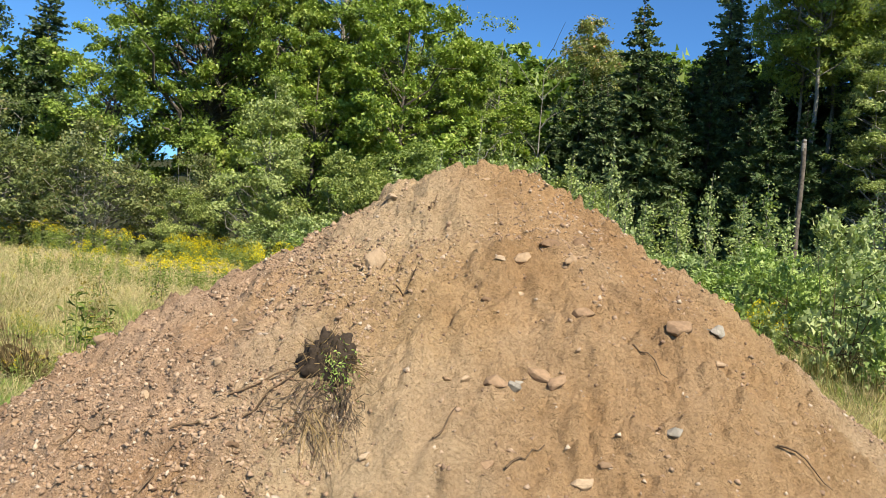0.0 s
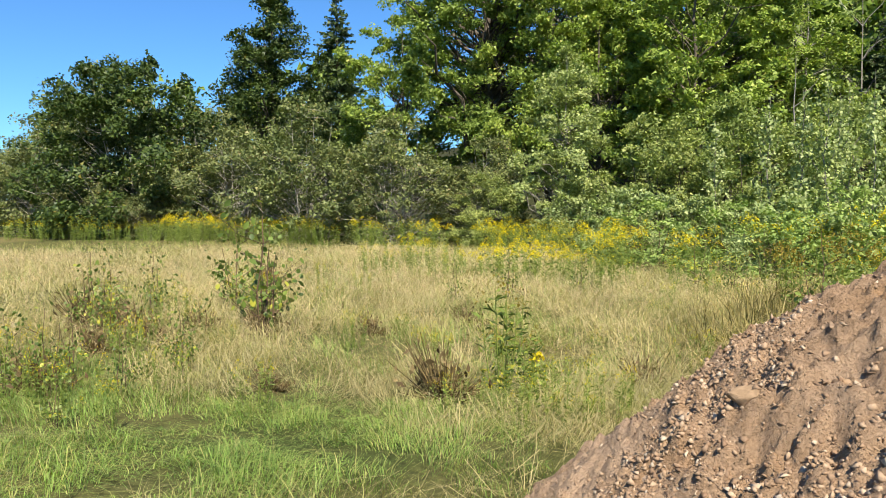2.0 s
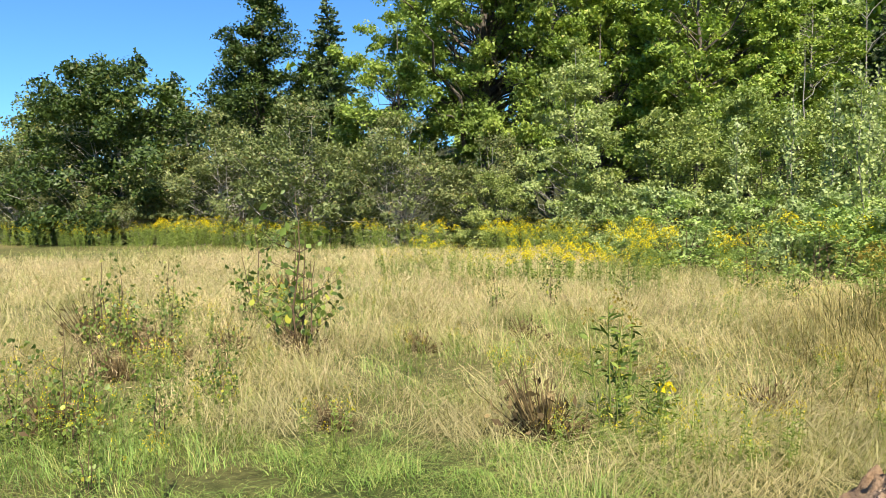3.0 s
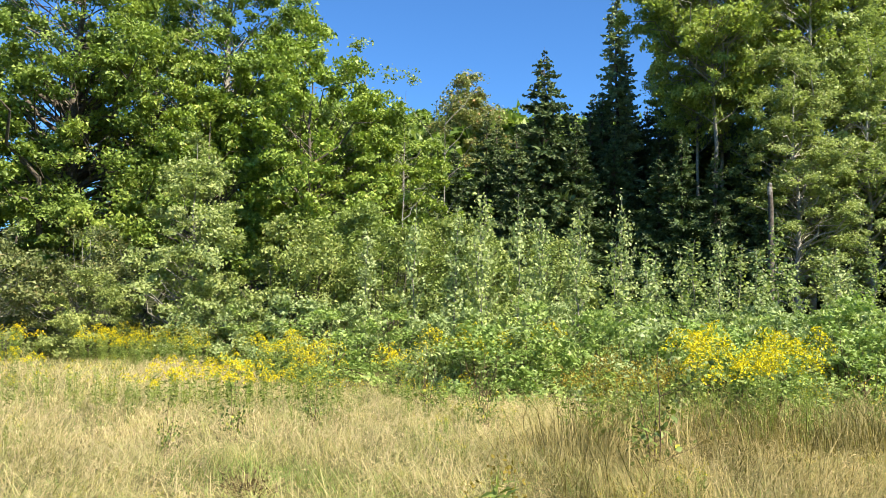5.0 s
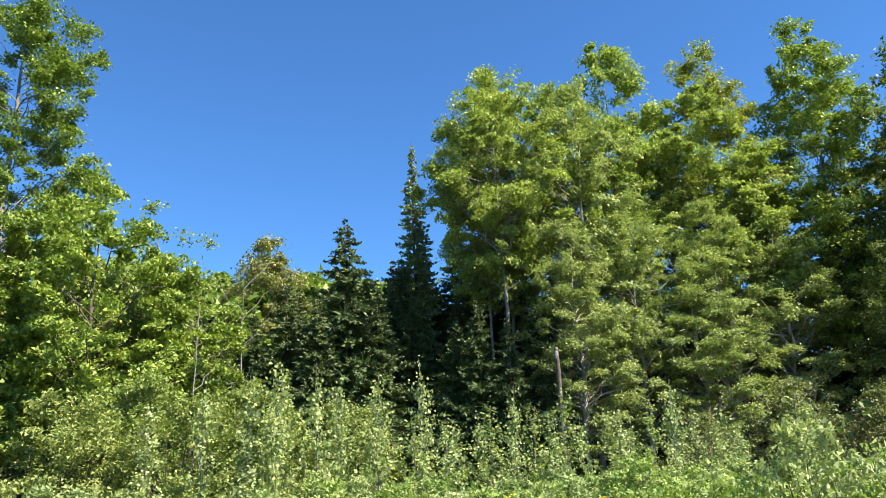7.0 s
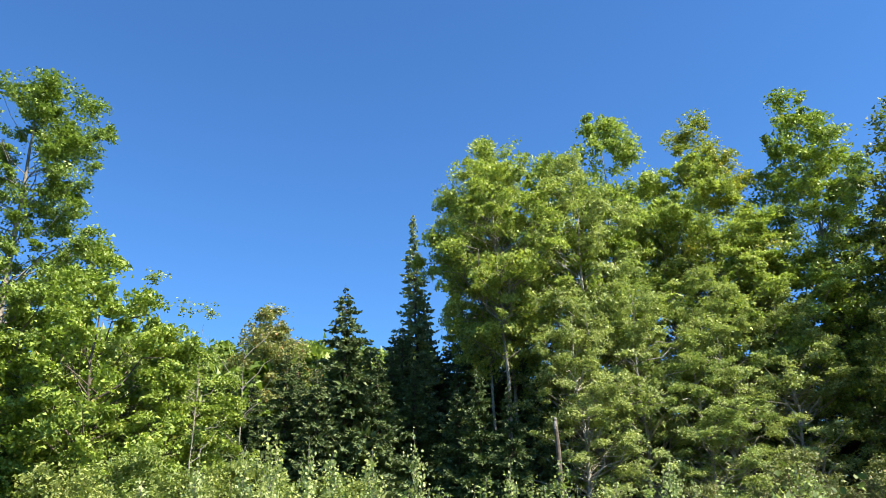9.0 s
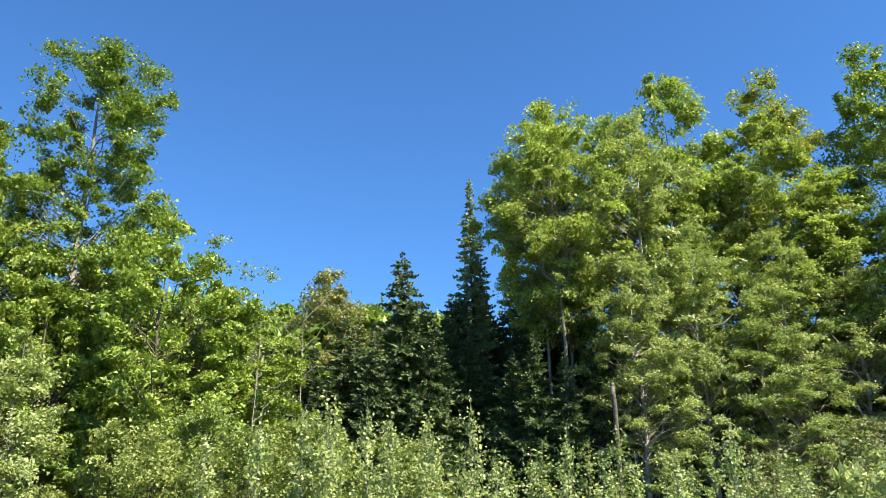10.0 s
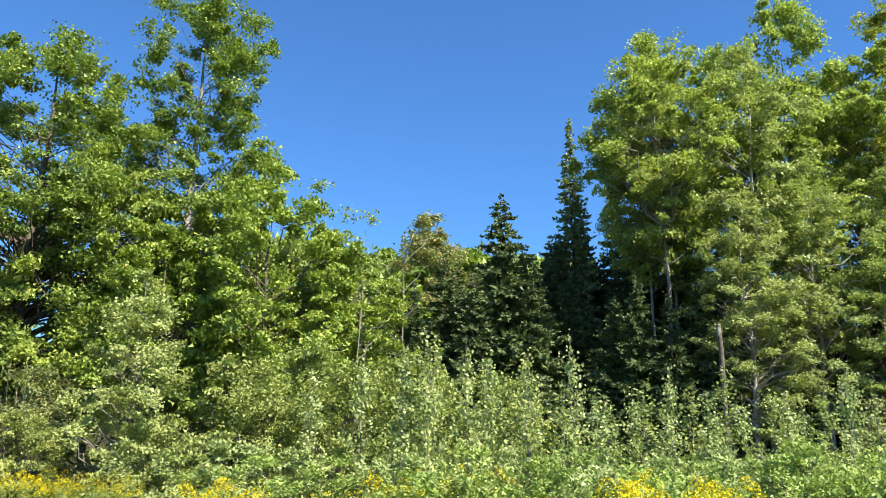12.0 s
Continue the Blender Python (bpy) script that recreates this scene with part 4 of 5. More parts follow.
def blades(r, x, y, h, width, bend, wild=0.25):
    """Grass blades as bent ribbons of two faces each."""
    n = len(x)
    z = ground_z(x, y) - 0.03
    z = np.where(pile_z(x, y) > 0.06, pile_z(x, y) - 0.04, z)
    base = np.stack([x, y, z], -1)
    a = fbm(x * 0.7, y * 0.7, 8, 2) * 14.0 + r.normal(size=n) * 1.3
    lean = np.stack([np.cos(a), np.sin(a), np.zeros(n)], -1)
    wind = lean * 0.9 * bend[:, None]
    off = (lean * wild + wind) * (h * (0.4 + r.random(n)))[:, None]
    side = np.stack([-np.sin(a + r.normal(size=n) * 0.8), np.cos(a), np.zeros(n)], -1) * (width * 0.5)[:, None]
    mid = base + off * 0.35 + np.array([0, 0, 1]) * (h * 0.58)[:, None]
    tip = base + off * 1.25 + np.array([0, 0, 1]) * (h * np.maximum(1.0 - 0.75 * bend, 0.12))[:, None]
    v = np.stack([base - side, base + side, mid + side * 0.8, mid - side * 0.8, tip + side * 0.15, tip - side * 0.15], 1)
    k = np.arange(n)[:, None, None] * 6
    f = (np.array([[0, 1, 2, 3], [3, 2, 4, 5]])[None] + k).reshape(-1, 4)
    return v.reshape(-1, 3), f


def green_share(x, y):
    near = np.exp(-(((x + 4.4) / 2.4) ** 2 + ((y - 5.6) / 1.5) ** 2)) * 1.35
    left = np.exp(-(((x + 7.8) / 1.6) ** 2 + ((y - 5.6) / 1.4) ** 2)) * 0.8
    band = np.exp(-(((x + 5.6) / 1.6) ** 2 + ((y - 10.8) / 2.2) ** 2)) * 0.75
    right = smooth(-2.5, 0, x) * smooth(11, 8, y) * 0.25
    return np.clip(near + left + band + right + (fbm(x * 0.8, y * 0.8, 9, 3) - 0.5) * 1.9, 0, 0.82)


def meadow():
    r = np.random.default_rng(77)
    spread = ((1.0, 5.5, 2100, 0.0048), (5.5, 10, 800, 0.0065), (10, 17, 300, 0.0095), (17, 31, 84, 0.017))
    xs, ys, ws = [], [], []
    for r0, r1, density, width in spread:
        a0, a1 = radians(18), radians(172)
        n = int(density * 0.5 * (a1 - a0) * (r1 ** 2 - r0 ** 2))
        a, d = r.uniform(a0, a1, n), np.sqrt(r.uniform(r0 ** 2, r1 ** 2, n))
        xs.append(-3.4 + d * np.cos(a)), ys.append(3.0 + d * np.sin(a)), ws.append(np.full(n, width))
    # the trodden side behind the path
    n = 26000
    a, d = r.uniform(radians(172), radians(378), n), 7 * np.sqrt(r.random(n))
    xs.append(-2.4 + d * np.cos(a)), ys.append(2.4 + d * np.sin(a)), ws.append(np.full(n, 0.008))
    x, y, w = np.concatenate(xs), np.concatenate(ys), np.concatenate(ws)
    clump = 0.55 * fbm(x * 1.6, y * 1.6, 10, 3) + 0.45 * fbm(x * 4.5, y * 4.5, 6, 2)
    keep = (pile_z(x, y) < 0.07) & (y < belt_edge(x) + 2.5) & (r.random(len(x)) < 0.55 + 0.3 * green_share(x, y) + 0.8 * smooth(0.4, 0.58, clump))
    x, y, w, clump = x[keep], y[keep], w[keep], clump[keep]
    g = green_share(x, y)
    pick = r.random(len(x))
    far = smooth(6.5, 9.5, y)
    kind = np.where(pick < g * (1 - 0.35 * far), 0, np.where(pick < np.maximum(g, 0.46 - 0.1 * far) + 0.22, 1, 2))
    tall = 0.35 + 1.2 * smooth(0.36, 0.64, clump)
    for which, name, mat, low, high, label in ((0, "green_grass", GRASS_GREEN, 0.08, 0.22, "short fresh green grass on the meadow"), (1, "fading_grass", GRASS_MID, 0.1, 0.28, "half-dry olive meadow grass"), (2, "dry_grass", GRASS_DRY, 0.08, 0.27, "tall dry straw-coloured meadow grass")):
        m = kind == which
        n = m.sum()
        near = 0.62 + 0.38 * far[m]
        h = r.uniform(low, high, n) * tall[m] * near * (1 + 0.35 * (r.random(n) < 0.06))
        wide = w[m] * (0.85, 0.66, 0.46)[which]
        bend = np.clip(fbm(x[m] * 0.9, y[m] * 0.9, 2, 2) * 2.6 - 0.65, 0.05, 1.0) * r.uniform(0.4, 1.2, n)
        v, f = blades(r, x[m], y[m], h, wide, bend, (0.6, 0.85, 0.8)[which])
        tagged(new(name, array_mesh(name, v, f, [mat])), label, "grass", kind="stuff")
    # matted straw between the tufts
    n = 120000
    a, d = r.uniform(radians(22), radians(168), n), 2.0 + 22 * r.random(n) ** 1.3
    x, y = -3.4 + d * np.cos(a), 3.0 + d * np.sin(a)
    keep = (pile_z(x, y) < 0.06) & (y < belt_edge(x)) & (r.random(n) < (0.25 + smooth(0.4, 0.6, fbm(x * 0.9, y * 0.9, 2, 2))) * smooth(0.65, 0.25, green_share(x, y)))
    x, y, d = x[keep], y[keep], d[keep]
    n = len(x)
    v, f = blades(r, x, y, r.uniform(0.18, 0.5, n) * (0.7 + 0.3 * smooth(6, 9, y)), 0.003 + 0.0004 * d, r.uniform(0.75, 1.3, n), 0.9)
    tagged(new("straw_mat", array_mesh("straw_mat", v, f, [GRASS_DRY])), "flattened mat of pale dry straw in the meadow", "grass", kind="stuff")
    # seed heads: a haze of fine pale panicles over the dry grass, each a spray of hairs on a thin stem
    n = 26000
    a, d = r.uniform(radians(25), radians(165), n), np.sqrt(r.uniform(4.5 ** 2, 22 ** 2, n))
    x, y = -3.4 + d * np.cos(a), 3.0 + d * np.sin(a)
    keep = (pile_z(x, y) < 0.05) & (y < belt_edge(x)) & (green_share(x, y) < 0.6) & (r.random(n) < smooth(0.38, 0.58, fbm(x * 0.5, y * 0.5, 6, 2)))
    x, y, d = x[keep], y[keep], d[keep]
    n = len(x)
    foot = np.stack([x, y, ground_z(x, y) - 0.02], -1)
    top = foot + np.stack([r.normal(size=n) * 0.1, r.normal(size=n) * 0.1, r.uniform(0.16, 0.42, n)], -1)
    s = np.stack([np.ones(n), np.zeros(n), np.zeros(n)], -1) * (0.0005 + 0.00005 * d)[:, None]
    stems = np.stack([foot - s, foot + s, top + s * 0.6, top - s * 0.6], 1)
    hairs = np.repeat(np.arange(n), 5)
    at = top[hairs] + r.normal(size=(len(hairs), 3)) * np.array([0.035, 0.035, 0.05])
    cards = leaf_cards(r, at, 0.05 + 0.0025 * d[hairs], -0.4, 0.0, 0.055)
    tagged(new("seed_heads", card_mesh("seed_heads", np.concatenate([cards, stems]), [GRASS_HAZE])), "pale dry grass seed heads above the meadow", "grass", kind="stuff")


meadow()


# ---- goldenrod, weeds and young shoots ----
def goldenrod(label, seed, stems, height, spread, flower, plume=0.22, faded=False, leaf_size=0.09, group="goldenrods", foliage=STALK):
    """A clump of upright leafy stems topped by arching yellow plumes."""
    r = np.random.default_rng(seed)
    top = thing("goldenrod", label, "wildflower", group)
    leaves, petals, petal_size = [], [], []
    for k in range(stems):
        a, d = r.uniform(0, 6.28), spread * math.sqrt(r.random())
        foot = np.array([np.cos(a) * d, np.sin(a) * d, -0.03])
        h = height * r.uniform(0.72, 1.05)
        tip = foot + np.array([np.cos(a) * 0.14, np.sin(a) * 0.14, 1.0]) * h
        mid = (foot + tip) / 2 + r.normal(size=3) * 0.02
        v, f = tube(np.stack([foot, mid, tip]), [0.006, 0.005, 0.002], 4)
        child("stalk", array_mesh("stalk", v, f, [STALK]), top)
        n = int(26 * h / 1.0) + 8
        s = np.sort(r.uniform(0.15, 0.93, n))[:, None]
        at = foot + (tip - foot) * s
        az = r.uniform(0, 6.28, n)
        out = np.stack([np.cos(az), np.sin(az), np.full(n, 0.25)], -1)
        leaves.append(leaf_cards(r, at + out * leaf_size * 0.5, np.full(n, leaf_size), 0.0, 0.8, 0.24, out * 3.0))
        m = (110 if stems > 30 else 52) if flower else 16
        side = r.uniform(0, 6.28)
        q = r.random(m)
        reach = plume * h * (0.15 + 0.85 * q)
        az = r.normal(side, 1.5, m)
        p = tip + np.stack([np.cos(az) * reach * 0.8, np.sin(az) * reach * 0.8, plume * h * (0.55 - q * 1.1) + 0.15 * reach], -1)
        petals.append(p)
    tagged(child("leaves", card_mesh("leaves", np.concatenate(leaves), [foliage]), top), "narrow green leaves", kind="stuff")
    p = np.concatenate(petals)
    tagged(child("flower_plume", card_mesh("plumes", leaf_cards(r, p, np.full(len(p), 0.031 if flower else 0.026), 0.1, 0.3, 0.6), [FLOWER_OLD if faded else FLOWER]), top), "faded plumes" if faded else "bright yellow flower plumes", kind="stuff")
    return top


rod = goldenrod("clump of goldenrod in full yellow bloom at the meadow edge", 41, 16, 1.15, 0.42, True)
place(rod, -5.46, 19.5)
rod_low = goldenrod("lower clump of yellow goldenrod among the dry grass", 42, 14, 0.85, 0.5, True)
place(rod_low, -6.4, 16.2)
rod_old = goldenrod("goldenrod clump past bloom with brownish tops", 43, 18, 1.05, 0.5, True, faded=True)
place(rod_old, -1.3, 12.2)
rod_green = goldenrod("tall leafy goldenrod stand, not yet in bloom", 44, 12, 1.0, 0.5, False)
place(rod_green, -6.0, 20.8)
rod_big = goldenrod("large dense stand of goldenrod in yellow bloom on tall stalks", 45, 42, 1.42, 0.72, True, plume=0.2, leaf_size=0.06)
place(rod_big, 0.45, 12.1)
spots = ((rod, -33.8, 27, 0.7), (rod, -26.3, 27.5, 0.95), (rod, -25.3, 27.0, 1.0), (rod, -24.3, 27.5, 1.0), (rod, -23.4, 27.2, 0.95), (rod, -20.8, 27.5, 0.9), (rod, -16.6, 27.5, 0.9), (rod, -10.8, 26.8, 0.95),
         (rod_low, -10.6, 20, 0.85), (rod_low, -6.9, 16.8, 0.95), (rod_low, -5.9, 16.1, 0.9), (rod_low, -5.5, 16.6, 0.9), (rod_low, -7.3, 16.2, 0.8),
         (rod, -5.0, 19.9, 1.0), (rod, -4.7, 17.0, 0.9), (rod, -9.6, 25.6, 0.9), (rod, -1.75, 20, 1.15), (rod, 0.4, 21, 1.25), (rod, -1.4, 19, 1.1),
         (rod, 4.2, 12.6, 0.9), (rod_old, -0.7, 12.7, 1.05), (rod, -3.2, 17.6, 0.9), (rod, 7.8, 13.4, 1.1))
turns = random.Random(8)
for ob, x, y, s in spots:
    again(ob, x, y, turns.uniform(0, 360), s)
for k in range(70):
    x = turns.uniform(-36, -8)
    again(rod_green if k % 9 else rod_low, x, 27.0 + turns.uniform(-1.4, 1.8) - (0.6 if k % 9 else 0), turns.uniform(0, 360), turns.uniform(0.8, 1.15))
for x, y, s in ((-8.8, 16.6, 0.75), (-9.4, 15.8, 0.7), (-8.2, 16.2, 0.8), (-7.6, 15.4, 0.65), (-10.2, 17, 0.75), (-4.75, 14.9, 0.75), (-4.4, 15.2, 0.7), (-3.1, 15.2, 0.7), (-2.6, 15.6, 0.7), (2.0, 12.6, 0.9), (2.8, 12.2, 0.9), (-0.2, 13.0, 0.95)):
    again(rod_green, x, y, turns.uniform(0, 360), s, label="leafy green weed clump in the dry grass")
low_rng = random.Random(44)
for k in range(58):
    d, a = low_rng.uniform(3.6, 13), low_rng.uniform(0.9, 2.9)
    x, y = -3.4 + d * math.cos(a), 3.0 + d * math.sin(a)
    if float(pile_z(x, y)) < 0.03 and y < float(belt_edge(x)):
        again(rod_green, x, y, low_rng.uniform(0, 360), low_rng.uniform(0.22, 0.42), low_rng.uniform(0.25, 0.5), label="low green weed tuft in the meadow grass")
for x, y, s in ((-9.4, 8.5, 0.62), (-8.8, 8.0, 0.55), (-7.4, 7.1, 0.5), (-6.9, 6.7, 0.55), (-6.2, 6.4, 0.42), (-7.6, 6.2, 0.5), (-7.1, 5.6, 0.55), (-6.6, 5.6, 0.4), (-8.3, 8.7, 0.6), (-7.9, 9.6, 0.6), (-8.6, 10.4, 0.62), (-9.6, 9.8, 0.6),
                (-3.0, 6.8, 0.5), (-2.7, 7.0, 0.45), (-3.3, 6.6, 0.4), (-5.7, 5.3, 0.35)):
    again(rod_green, x, y, low_rng.uniform(0, 360), s * 0.7, s, label="leafy green weed clump in the dry grass")
twin = goldenrod("tall lone goldenrod stalks with budding tops in the meadow", 46, 6, 0.98, 0.24, False, plume=0.16, faded=True, leaf_size=0.1, foliage=LEAF_SAPLING)
place(twin, -3.72, 7.62)
again(twin, -3.45, 7.2, 120, 0.62, label="short goldenrod stalk with first yellow flowers")
place(goldenrod("small goldenrod sprig with one yellow plume", 47, 2, 0.5, 0.05, True, plume=0.13), -3.3, 7.35)


def dead_clump(label, seed, height, radius, n):
    r = np.random.default_rng(seed)
    top = thing("dead_weed", label, "weed", "dead weeds")
    d, a = radius * np.sqrt(r.random(n)), r.uniform(0, 6.28, n)
    foot = np.stack([np.cos(a) * d * 0.5, np.sin(a) * d * 0.5, np.full(n, -0.02)], -1)
    tip = np.stack([np.cos(a) * d * 1.7 + r.normal(size=n) * 0.06, np.sin(a) * d * 1.7 + r.normal(size=n) * 0.06, height * r.uniform(0.1, 0.9, n) * (1.0 - 0.55 * np.cos(a - 0.6) * (d > 0.4 * radius))], -1)
    side = unit(np.cross(tip - foot, r.normal(size=(n, 3)))) * 0.006
    child("dry_stalk", card_mesh("dry_stalks", np.stack([foot - side, foot + side, tip + side * 0.3, tip - side * 0.3], 1), [DEAD]), top)["kind"] = "stuff"
    at = foot + (tip - foot) * r.random((n, 1))
    child("withered_leaf", card_mesh("withered", leaf_cards(r, at + r.normal(size=(n, 3)) * 0.04, np.full(n, 0.085), 0.8, 0.2, 0.45), [DEAD]), top)["kind"] = "stuff"
    return top


dead = dead_clump("dark brown withered weed clump in the meadow", 51, 0.45, 0.22, 300)
place(dead, -4.12, 7.35)
for x, y, s in ((-9.6, 8.6, 1.2), (-8.3, 8.2, 0.9), (-7.1, 6.0, 0.8), (-7.4, 9.3, 0.9), (-8.9, 8.4, 1.0), (-7.2, 9.0, 0.7), (-10.4, 13.4, 1.0), (-8.2, 7.5, 0.7), (-7.9, 8.8, 0.8), (-6.2, 9.8, 0.6), (-5.2, 10.6, 0.7), (-2.7, 8.4, 0.6), (-5.6, 7.0, 0.5)):
    again(dead, x, y, 50 * s, s)


def sapling(label, seed, height, stems, leaf, size, count, name="poplar_sapling", group="saplings"):
    """A young poplar: thin stems with side twigs and loose large leaves on stalks."""
    r = np.random.default_rng(seed)
    top = thing(name, label, "sapling", group)
    cards = []
    for k in range(stems):
        a = r.uniform(0, 6.28)
        h = height * (1 if k == 0 else r.uniform(0.55, 0.85))
        foot = np.array([np.cos(a) * 0.05 * k, np.sin(a) * 0.05 * k, -0.03])
        tip = np.array([np.cos(a) * 0.18 * h * (k > 0) + r.normal() * 0.03, np.sin(a) * 0.18 * h * (k > 0), h])
        p = limb_path(r, foot, tip, 0, 0.012, 7)
        v, f = tube(p, np.linspace(0.004 + 0.005 * height, 0.003, 7), 6)
        child("stem", array_mesh("stem", v, f, [TWIG], shade=True), top)
        for b in range(7):
            s = r.uniform(0.2, 0.9)
            q = p[int(s * 6)]
            az = r.uniform(0, 6.28)
            e = q + np.array([np.cos(az), np.sin(az), 0.6]) * h * r.uniform(0.16, 0.42)
            v, f = tube(limb_path(r, q, e, 0.05, 0.04, 4), np.linspace(0.005, 0.002, 4), 4)
            child("side_twig", array_mesh("side_twig", v, f, [TWIG]), top)
            n = count // (stems * 7)
            at = q + (e - q) * r.uniform(0.3, 1.1, (n, 1)) + r.normal(size=(n, 3)) * size * 0.6
            cards.append(leaf_cards(r, at, np.full(n, size), 0.9, 0.3, 1.05))
        n = count // (stems * 4)
        s = r.uniform(0.18, 1.03, n)
        at = np.stack([np.interp(s, np.linspace(0, 1, 7), p[:, i]) for i in range(3)], -1) + r.normal(size=(n, 3)) * np.array([1, 1, 0.4]) * size * 0.95
        cards.append(leaf_cards(r, at, np.full(n, size), 0.9, 0.3, 1.05))
    tagged(child("leaves", round_leaf_mesh("leaves", np.concatenate(cards), [leaf]), top), "loose rounded leaves", kind="stuff")
    return top


sap = sapling("young poplar sapling with loose rounded leaves in the meadow", 61, 1.75, 3, LEAF_SAPLING, 0.092, 130)
place(sap, -7.2, 8.92)
again(sap, -9.0, 10.65, 100, 0.82)
again(sap, -9.19, 8.3, 200, 0.62)
again(sap, -8.7, 8.0, 20, 0.5)
again(sap, -6.9, 5.85, 300, 0.45)
again(sap, -6.8, 7.2, 150, 0.4, label="small yellowing sapling among dry grass")
again(sap, -6.5, 6.9, 40, 0.35)
again(sap, -7.25, 5.75, 80, 0.4)
for x, y, a, k in ((-9.6, 8.9, 30, 0.5), (-8.5, 8.5, 120, 0.45), (-9.5, 9.6, 230, 0.55), (-7.6, 9.5, 310, 0.75), (-8.1, 10.2, 60, 0.6), (-7.4, 6.5, 140, 0.4), (-6.4, 6.1, 10, 0.34), (-7.9, 7.6, 200, 0.42), (-6.0, 5.2, 90, 0.26)):
    again(sap, x, y, a, k, label="low leafy sapling with dark and yellowing leaves in the grass")
again(sap, -5.7, 13.4, 10, 0.5)
again(sap, -4.7, 14.2, 70, 0.45)
again(sap, -6.3, 12.6, 210, 0.4)
again(sap, -3.0, 15.6, 250, 0.7)
again(sap, -1.9, 16.2, 130, 0.65)
again(sap, -1.0, 13.4, 330, 0.55)
again(sap, -2.3, 14.2, 30, 0.5)
again(sap, 7.0, 14.0, 45, 1.75, label="taller yellow-green sapling above the brambles")
again(sap, -1.25, 10.9, 60, 0.75, label="leafy sapling standing among tall dry stalks")

# ---- tall dry stalks under the goldenrod stand ----
def stalk_stand():
    r = np.random.default_rng(91)
    n = 4600
    x, y = r.uniform(-2.2, 6.0, n), r.normal(0, 0.7, n)
    y = np.interp(x, [-3.5, 0, 3, 6], [11.0, 12.2, 12.4, 12.0]) + y
    keep = (pile_z(x, y) < 0.05) & (fbm(x * 1.1, y * 1.1, 4, 2) > 0.42)
    x, y = x[keep], y[keep]
    n = len(x)
    v, f = blades(r, x, y, r.uniform(0.5, 1.0, n), np.full(n, 0.008), r.uniform(0, 0.6, n), 0.3)
    tagged(new("dry_stalks", array_mesh("dry_stalks", v, f, [GRASS_TANGLE])), "tall brownish dry stalks at the meadow edge", "grass", kind="stuff")


def tangle():
    """Long half-dry grass leaning over itself beside the heap."""
    r = np.random.default_rng(92)
    n = 15000
    x, y = r.uniform(-3.4, 4.5, n), r.uniform(7.4, 12.6, n)
    keep = (pile_z(x, y) < 0.05) & (r.random(n) < smooth(-3.4, -1.2, x) * smooth(0.38, 0.56, fbm(x * 1.3, y * 1.3, 5, 3)))
    x, y = x[keep], y[keep]
    n = len(x)
    v, f = blades(r, x, y, r.uniform(0.3, 0.72, n), np.full(n, 0.006), r.uniform(0.1, 0.9, n), 0.7)
    tagged(new("tangled_grass", array_mesh("tangled_grass", v, f, [GRASS_TANGLE])), "long tangled olive-brown grass beside the dirt pile", "grass", kind="stuff")


stalk_stand()
tangle()

# ---- bramble belt and poplar shoots ----
brambles = []
for k in range(4):
    b = leafy_tree("bramble_bush", "leafy green bramble bush in the belt before the trees", "bush", 70 + k, 1.45 + 0.12 * k, 0.02, 1.05, BUSH, 50, 1250, LEAF_SHOOT if k in (0, 2) else LEAF_BRAMBLE, 0.105, TWIG, 0.03, 0.3, droop=0.1, stems=4, limbs=4, twigs=0.2, group="bramble bushes")
    brambles.append(place(b, 1.0 + 2.6 * k, 16.0 + k))
belt = random.Random(12)
count = 0
while count < 145:
    x, y = belt.uniform(-9, 22), belt.uniform(10, 29)
    edge = float(belt_edge(x))
    if edge + 0.9 < y < edge + 14 and y < 28.5 and not (x > 12 and y < 15):
        rise = min(1.0, 0.62 + 0.10 * (y - edge))
        again(brambles[count % 4], x, y, belt.uniform(0, 360), belt.uniform(0.85, 1.2), belt.uniform(0.85, 1.1) * rise)
        count += 1


for x, y, w, h in ((5.4, 12.4, 0.9, 1.35), (6.3, 11.6, 0.9, 1.1), (7.2, 12.6, 1.0, 1.2), (6.0, 13.4, 1.0, 1.3), (8.3, 11.8, 0.9, 0.8), (9.0, 13.2, 1.0, 0.9), (4.9, 13.6, 0.9, 1.2)):
    again(brambles[int(x * 10) % 4], x, y, 90 * x, w, h)


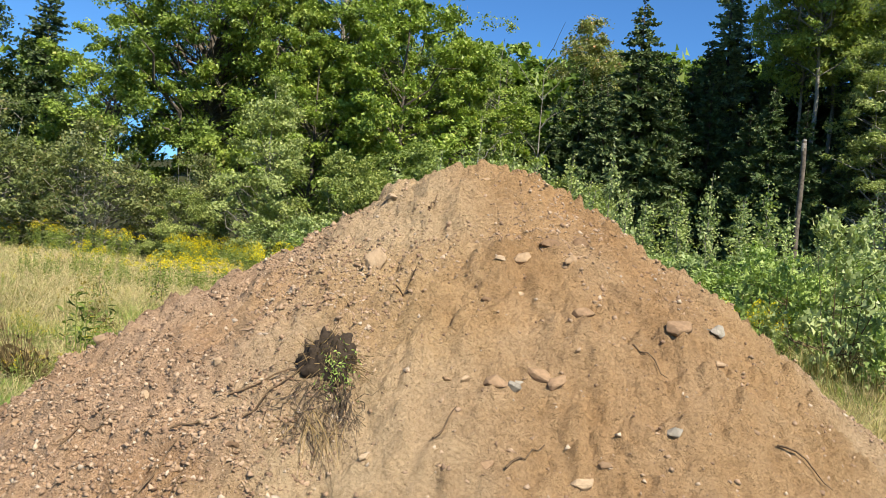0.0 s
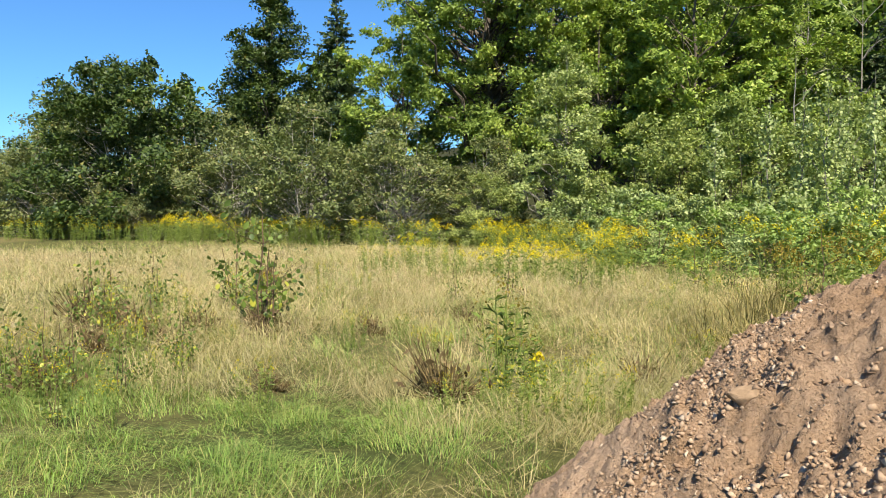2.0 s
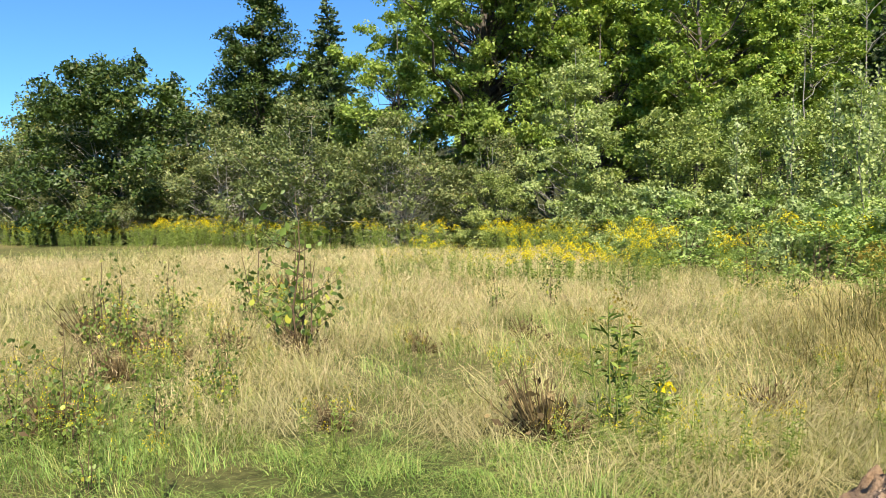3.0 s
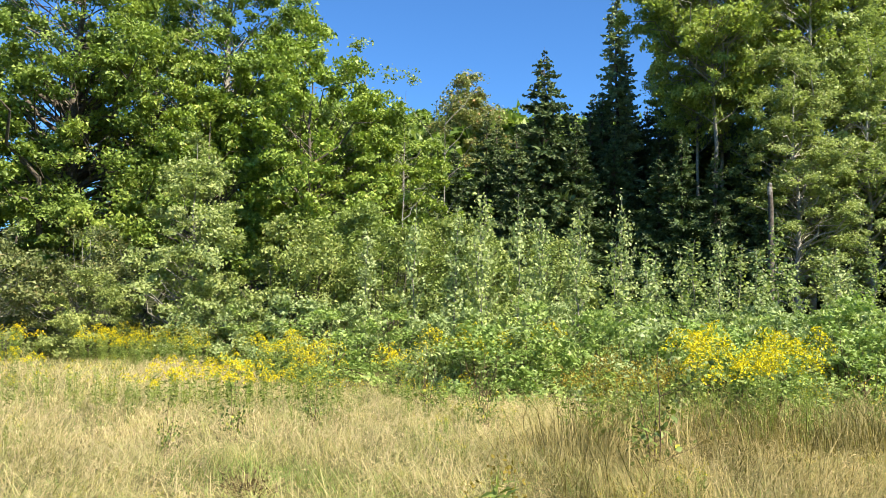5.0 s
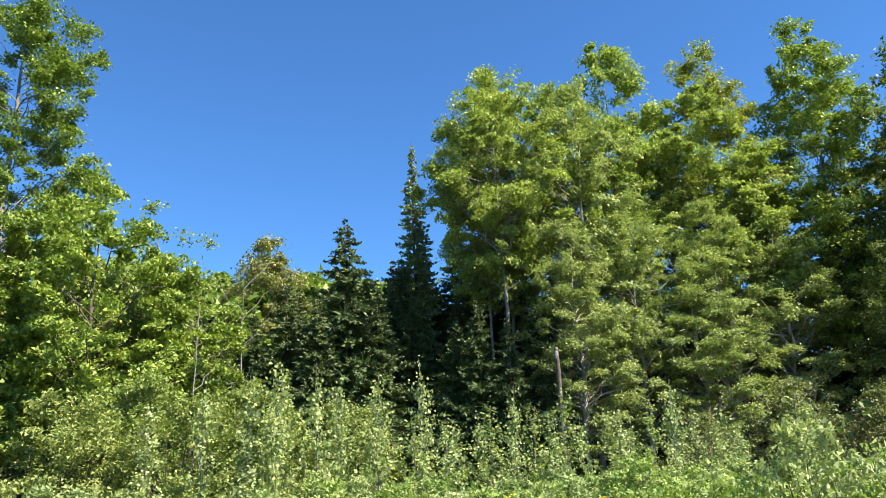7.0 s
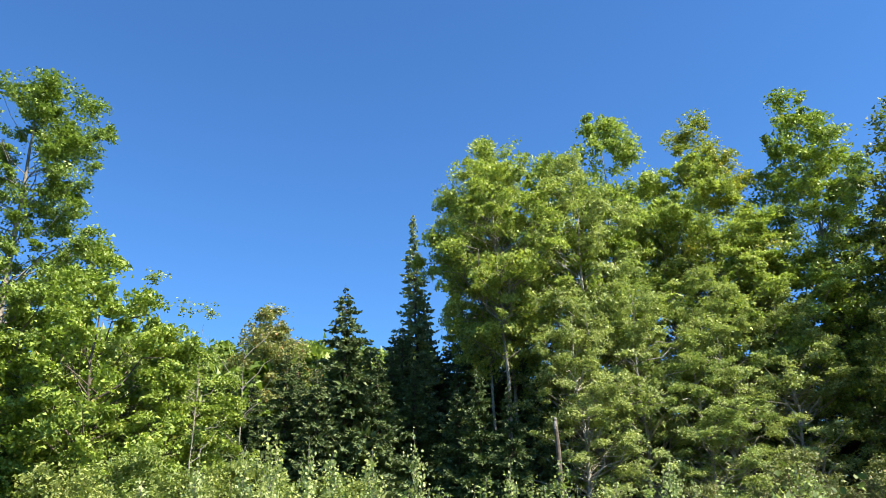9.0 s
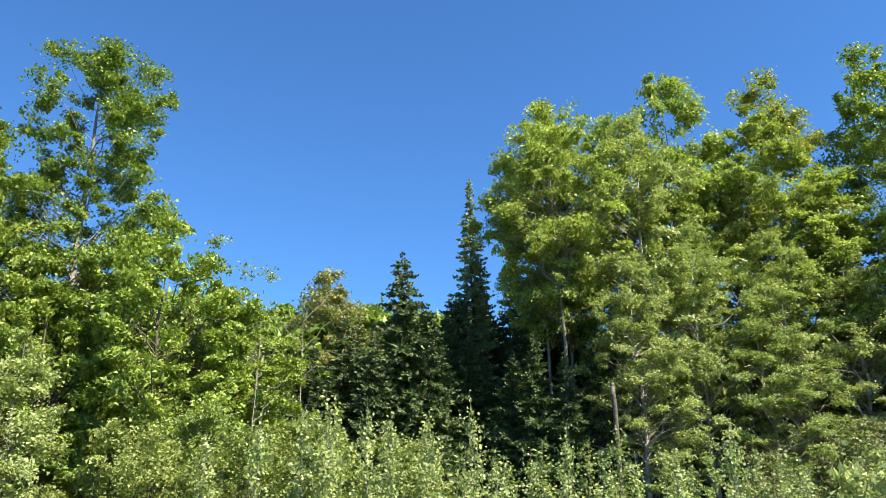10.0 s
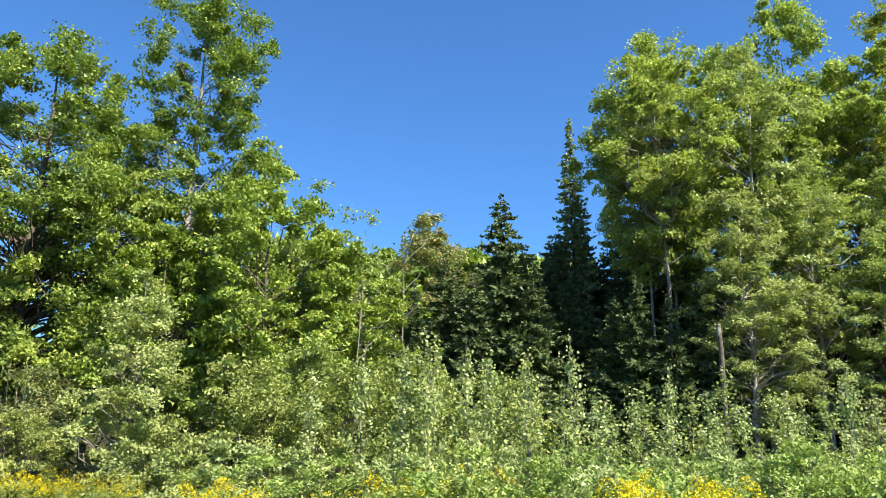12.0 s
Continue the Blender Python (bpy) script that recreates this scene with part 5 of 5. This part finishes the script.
def shoot(seed, height, leaf):
    """A slim upright poplar shoot, leafy from the ground to its tip."""
    r = np.random.default_rng(seed)
    top = thing("poplar_shoot", "slim upright poplar shoot with pale green leaves", "sapling", "poplar shoots")
    p = limb_path(r, (0, 0, -0.05), (r.normal() * 0.1, r.normal() * 0.1, height), 0, 0.008, 8)
    v, f = tube(p, np.linspace(0.03, 0.004, 8), 5)
    child("stem", array_mesh("stem", v, f, [BARK_PALE], shade=True), top)
    spots = []
    for k in range(13):
        q = 0.04 + 0.066 * k + r.uniform(-0.03, 0.03)
        az = k * 2.4 + r.normal() * 0.4
        e = np.array([np.cos(az) * 0.55, np.sin(az) * 0.55, 1.0]) * (0.25 + 0.95 * (1 - q)) * r.uniform(0.6, 1.15)
        c = np.array([np.interp(q, np.linspace(0, 1, 8), p[:, i]) for i in range(3)])
        v, f = tube(np.stack([c, c + e * 0.55 * np.array([1.15, 1.15, 0.9]), c + e]), [0.012, 0.008, 0.003], 4)
        child("side_twig", array_mesh("side_twig", v, f, [BARK_PALE]), top)
        m = int(80 * (1.25 - q))
        spots.append(c + e * r.uniform(0.25, 1.05, (m, 1)) + r.normal(size=(m, 3)) * 0.09)
    m = 100
    q = r.uniform(0.3, 1.01, m)
    spots.append(np.stack([np.interp(q, np.linspace(0, 1, 8), p[:, i]) for i in range(3)], -1) + r.normal(size=(m, 3)) * 0.07)
    at = np.concatenate(spots)
    n = len(at)
    tagged(child("leaves", card_mesh("leaves", leaf_cards(r, at, np.full(n, 0.105), 0.3, 0.35, 0.8), [leaf]), top), "pale fluttering leaves", kind="stuff")
    return top


shoots = [shoot(80, 4.6, LEAF_SHOOT), shoot(81, 4.4, LEAF_SHOOT), shoot(82, 4.6, LEAF_BIRCH)]
tops = ((-2.1, 26.0, 4.74), (-1.2, 23.4, 4.6), (-0.6, 23.0, 4.8), (0.44, 23.0, 4.7), (1.06, 23.6, 4.6), (2.0, 23.0, 4.4), (3.25, 23.0, 4.95), (4.45, 23.4, 3.5), (5.2, 23.0, 3.67), (6.14, 23.2, 4.24),
        (7.0, 22.6, 3.6), (7.94, 23.0, 4.23), (8.6, 23.4, 3.5), (9.5, 23.0, 3.7), (10.35, 22.5, 3.5), (11.7, 23.0, 4.4), (12.6, 23.0, 3.75), (13.5, 20.0, 3.8), (9.6, 20.6, 3.9), (11.4, 20.0, 2.7), (1.6, 24.5, 4.2),
        (-0.2, 24.6, 4.4), (2.5, 24.8, 4.5), (15, 21, 3.6), (16.5, 22, 3.9), (-3.4, 25.6, 4.1), (0.1, 25.4, 4.9), (3.0, 25.6, 4.2), (4.0, 24.6, 3.9), (4.9, 24.4, 3.3), (5.8, 24.6, 3.6), (6.6, 24.2, 3.2), (7.4, 24.5, 3.8), (8.4, 24.8, 3.3), (9.1, 22.0, 3.1), (10.0, 24.0, 3.6), (11.0, 24.2, 3.4), (12.0, 21.6, 3.2), (13.2, 22.4, 3.6), (14.2, 23.0, 3.4), (3.7, 22.4, 3.6), (2.6, 22.2, 3.4))
for k, (x, y, h) in enumerate(tops):
    if k < 3:
        place(shoots[k], x, y, 40 * k, 1.0, h / 4.5)
    else:
        again(shoots[k % 3], x, y, 77 * k, 0.85 + 0.1 * (k % 3), h / 4.5)


# ---- dead snags ----
def snag(label, x, y, height, thick, seed, arms):
    r = np.random.default_rng(seed)
    top = thing("dead_snag", label, "dead tree", "dead snags")
    p = limb_path(r, (0, 0, -0.1), (r.normal() * 0.1, 0, height), 0, 0.004, 8)
    v, f = tube(p, np.linspace(thick, thick * (0.75 if arms == 0 else 0.12), 8), 9)
    child("trunk", array_mesh("trunk", v, f, [BARK_DEAD if arms else BARK], shade=True), top)
    if not arms:
        v, f = tube(p[-1] + np.array([[0, 0, -0.35], [0, 0, -0.1], [0.01, 0, 0.06]]), [thick * 0.82, thick * 0.8, thick * 0.55], 9)
        child("bare_top", array_mesh("bare_top", v, f, [BARK_DEAD], shade=True), top, "pale splintered top")
    for k in range(arms):
        q = p[3 + k % 5]
        a = r.uniform(0, 6.28)
        l = height * r.uniform(0.08, 0.2)
        v, f = tube(limb_path(r, q, q + np.array([np.cos(a), np.sin(a), 1.2]) * l, 0, 0.03, 5), np.linspace(thick * 0.3, 0.008, 5), 5)
        child("bare_limb", array_mesh("bare_limb", v, f, [BARK_DEAD], shade=True), top)
    place(top, x, y)


snag("broken pale stub of a dead birch before the aspens", 10.1, 26.9, 6.1, 0.105, 95, 0)
snag("bleached dead tree with bare forked limbs among the firs", 2.0, 46.5, 12.4, 0.09, 96, 12)
snag("thin dead pole among the shrubs", -1.2, 38, 8.0, 0.07, 97, 3)
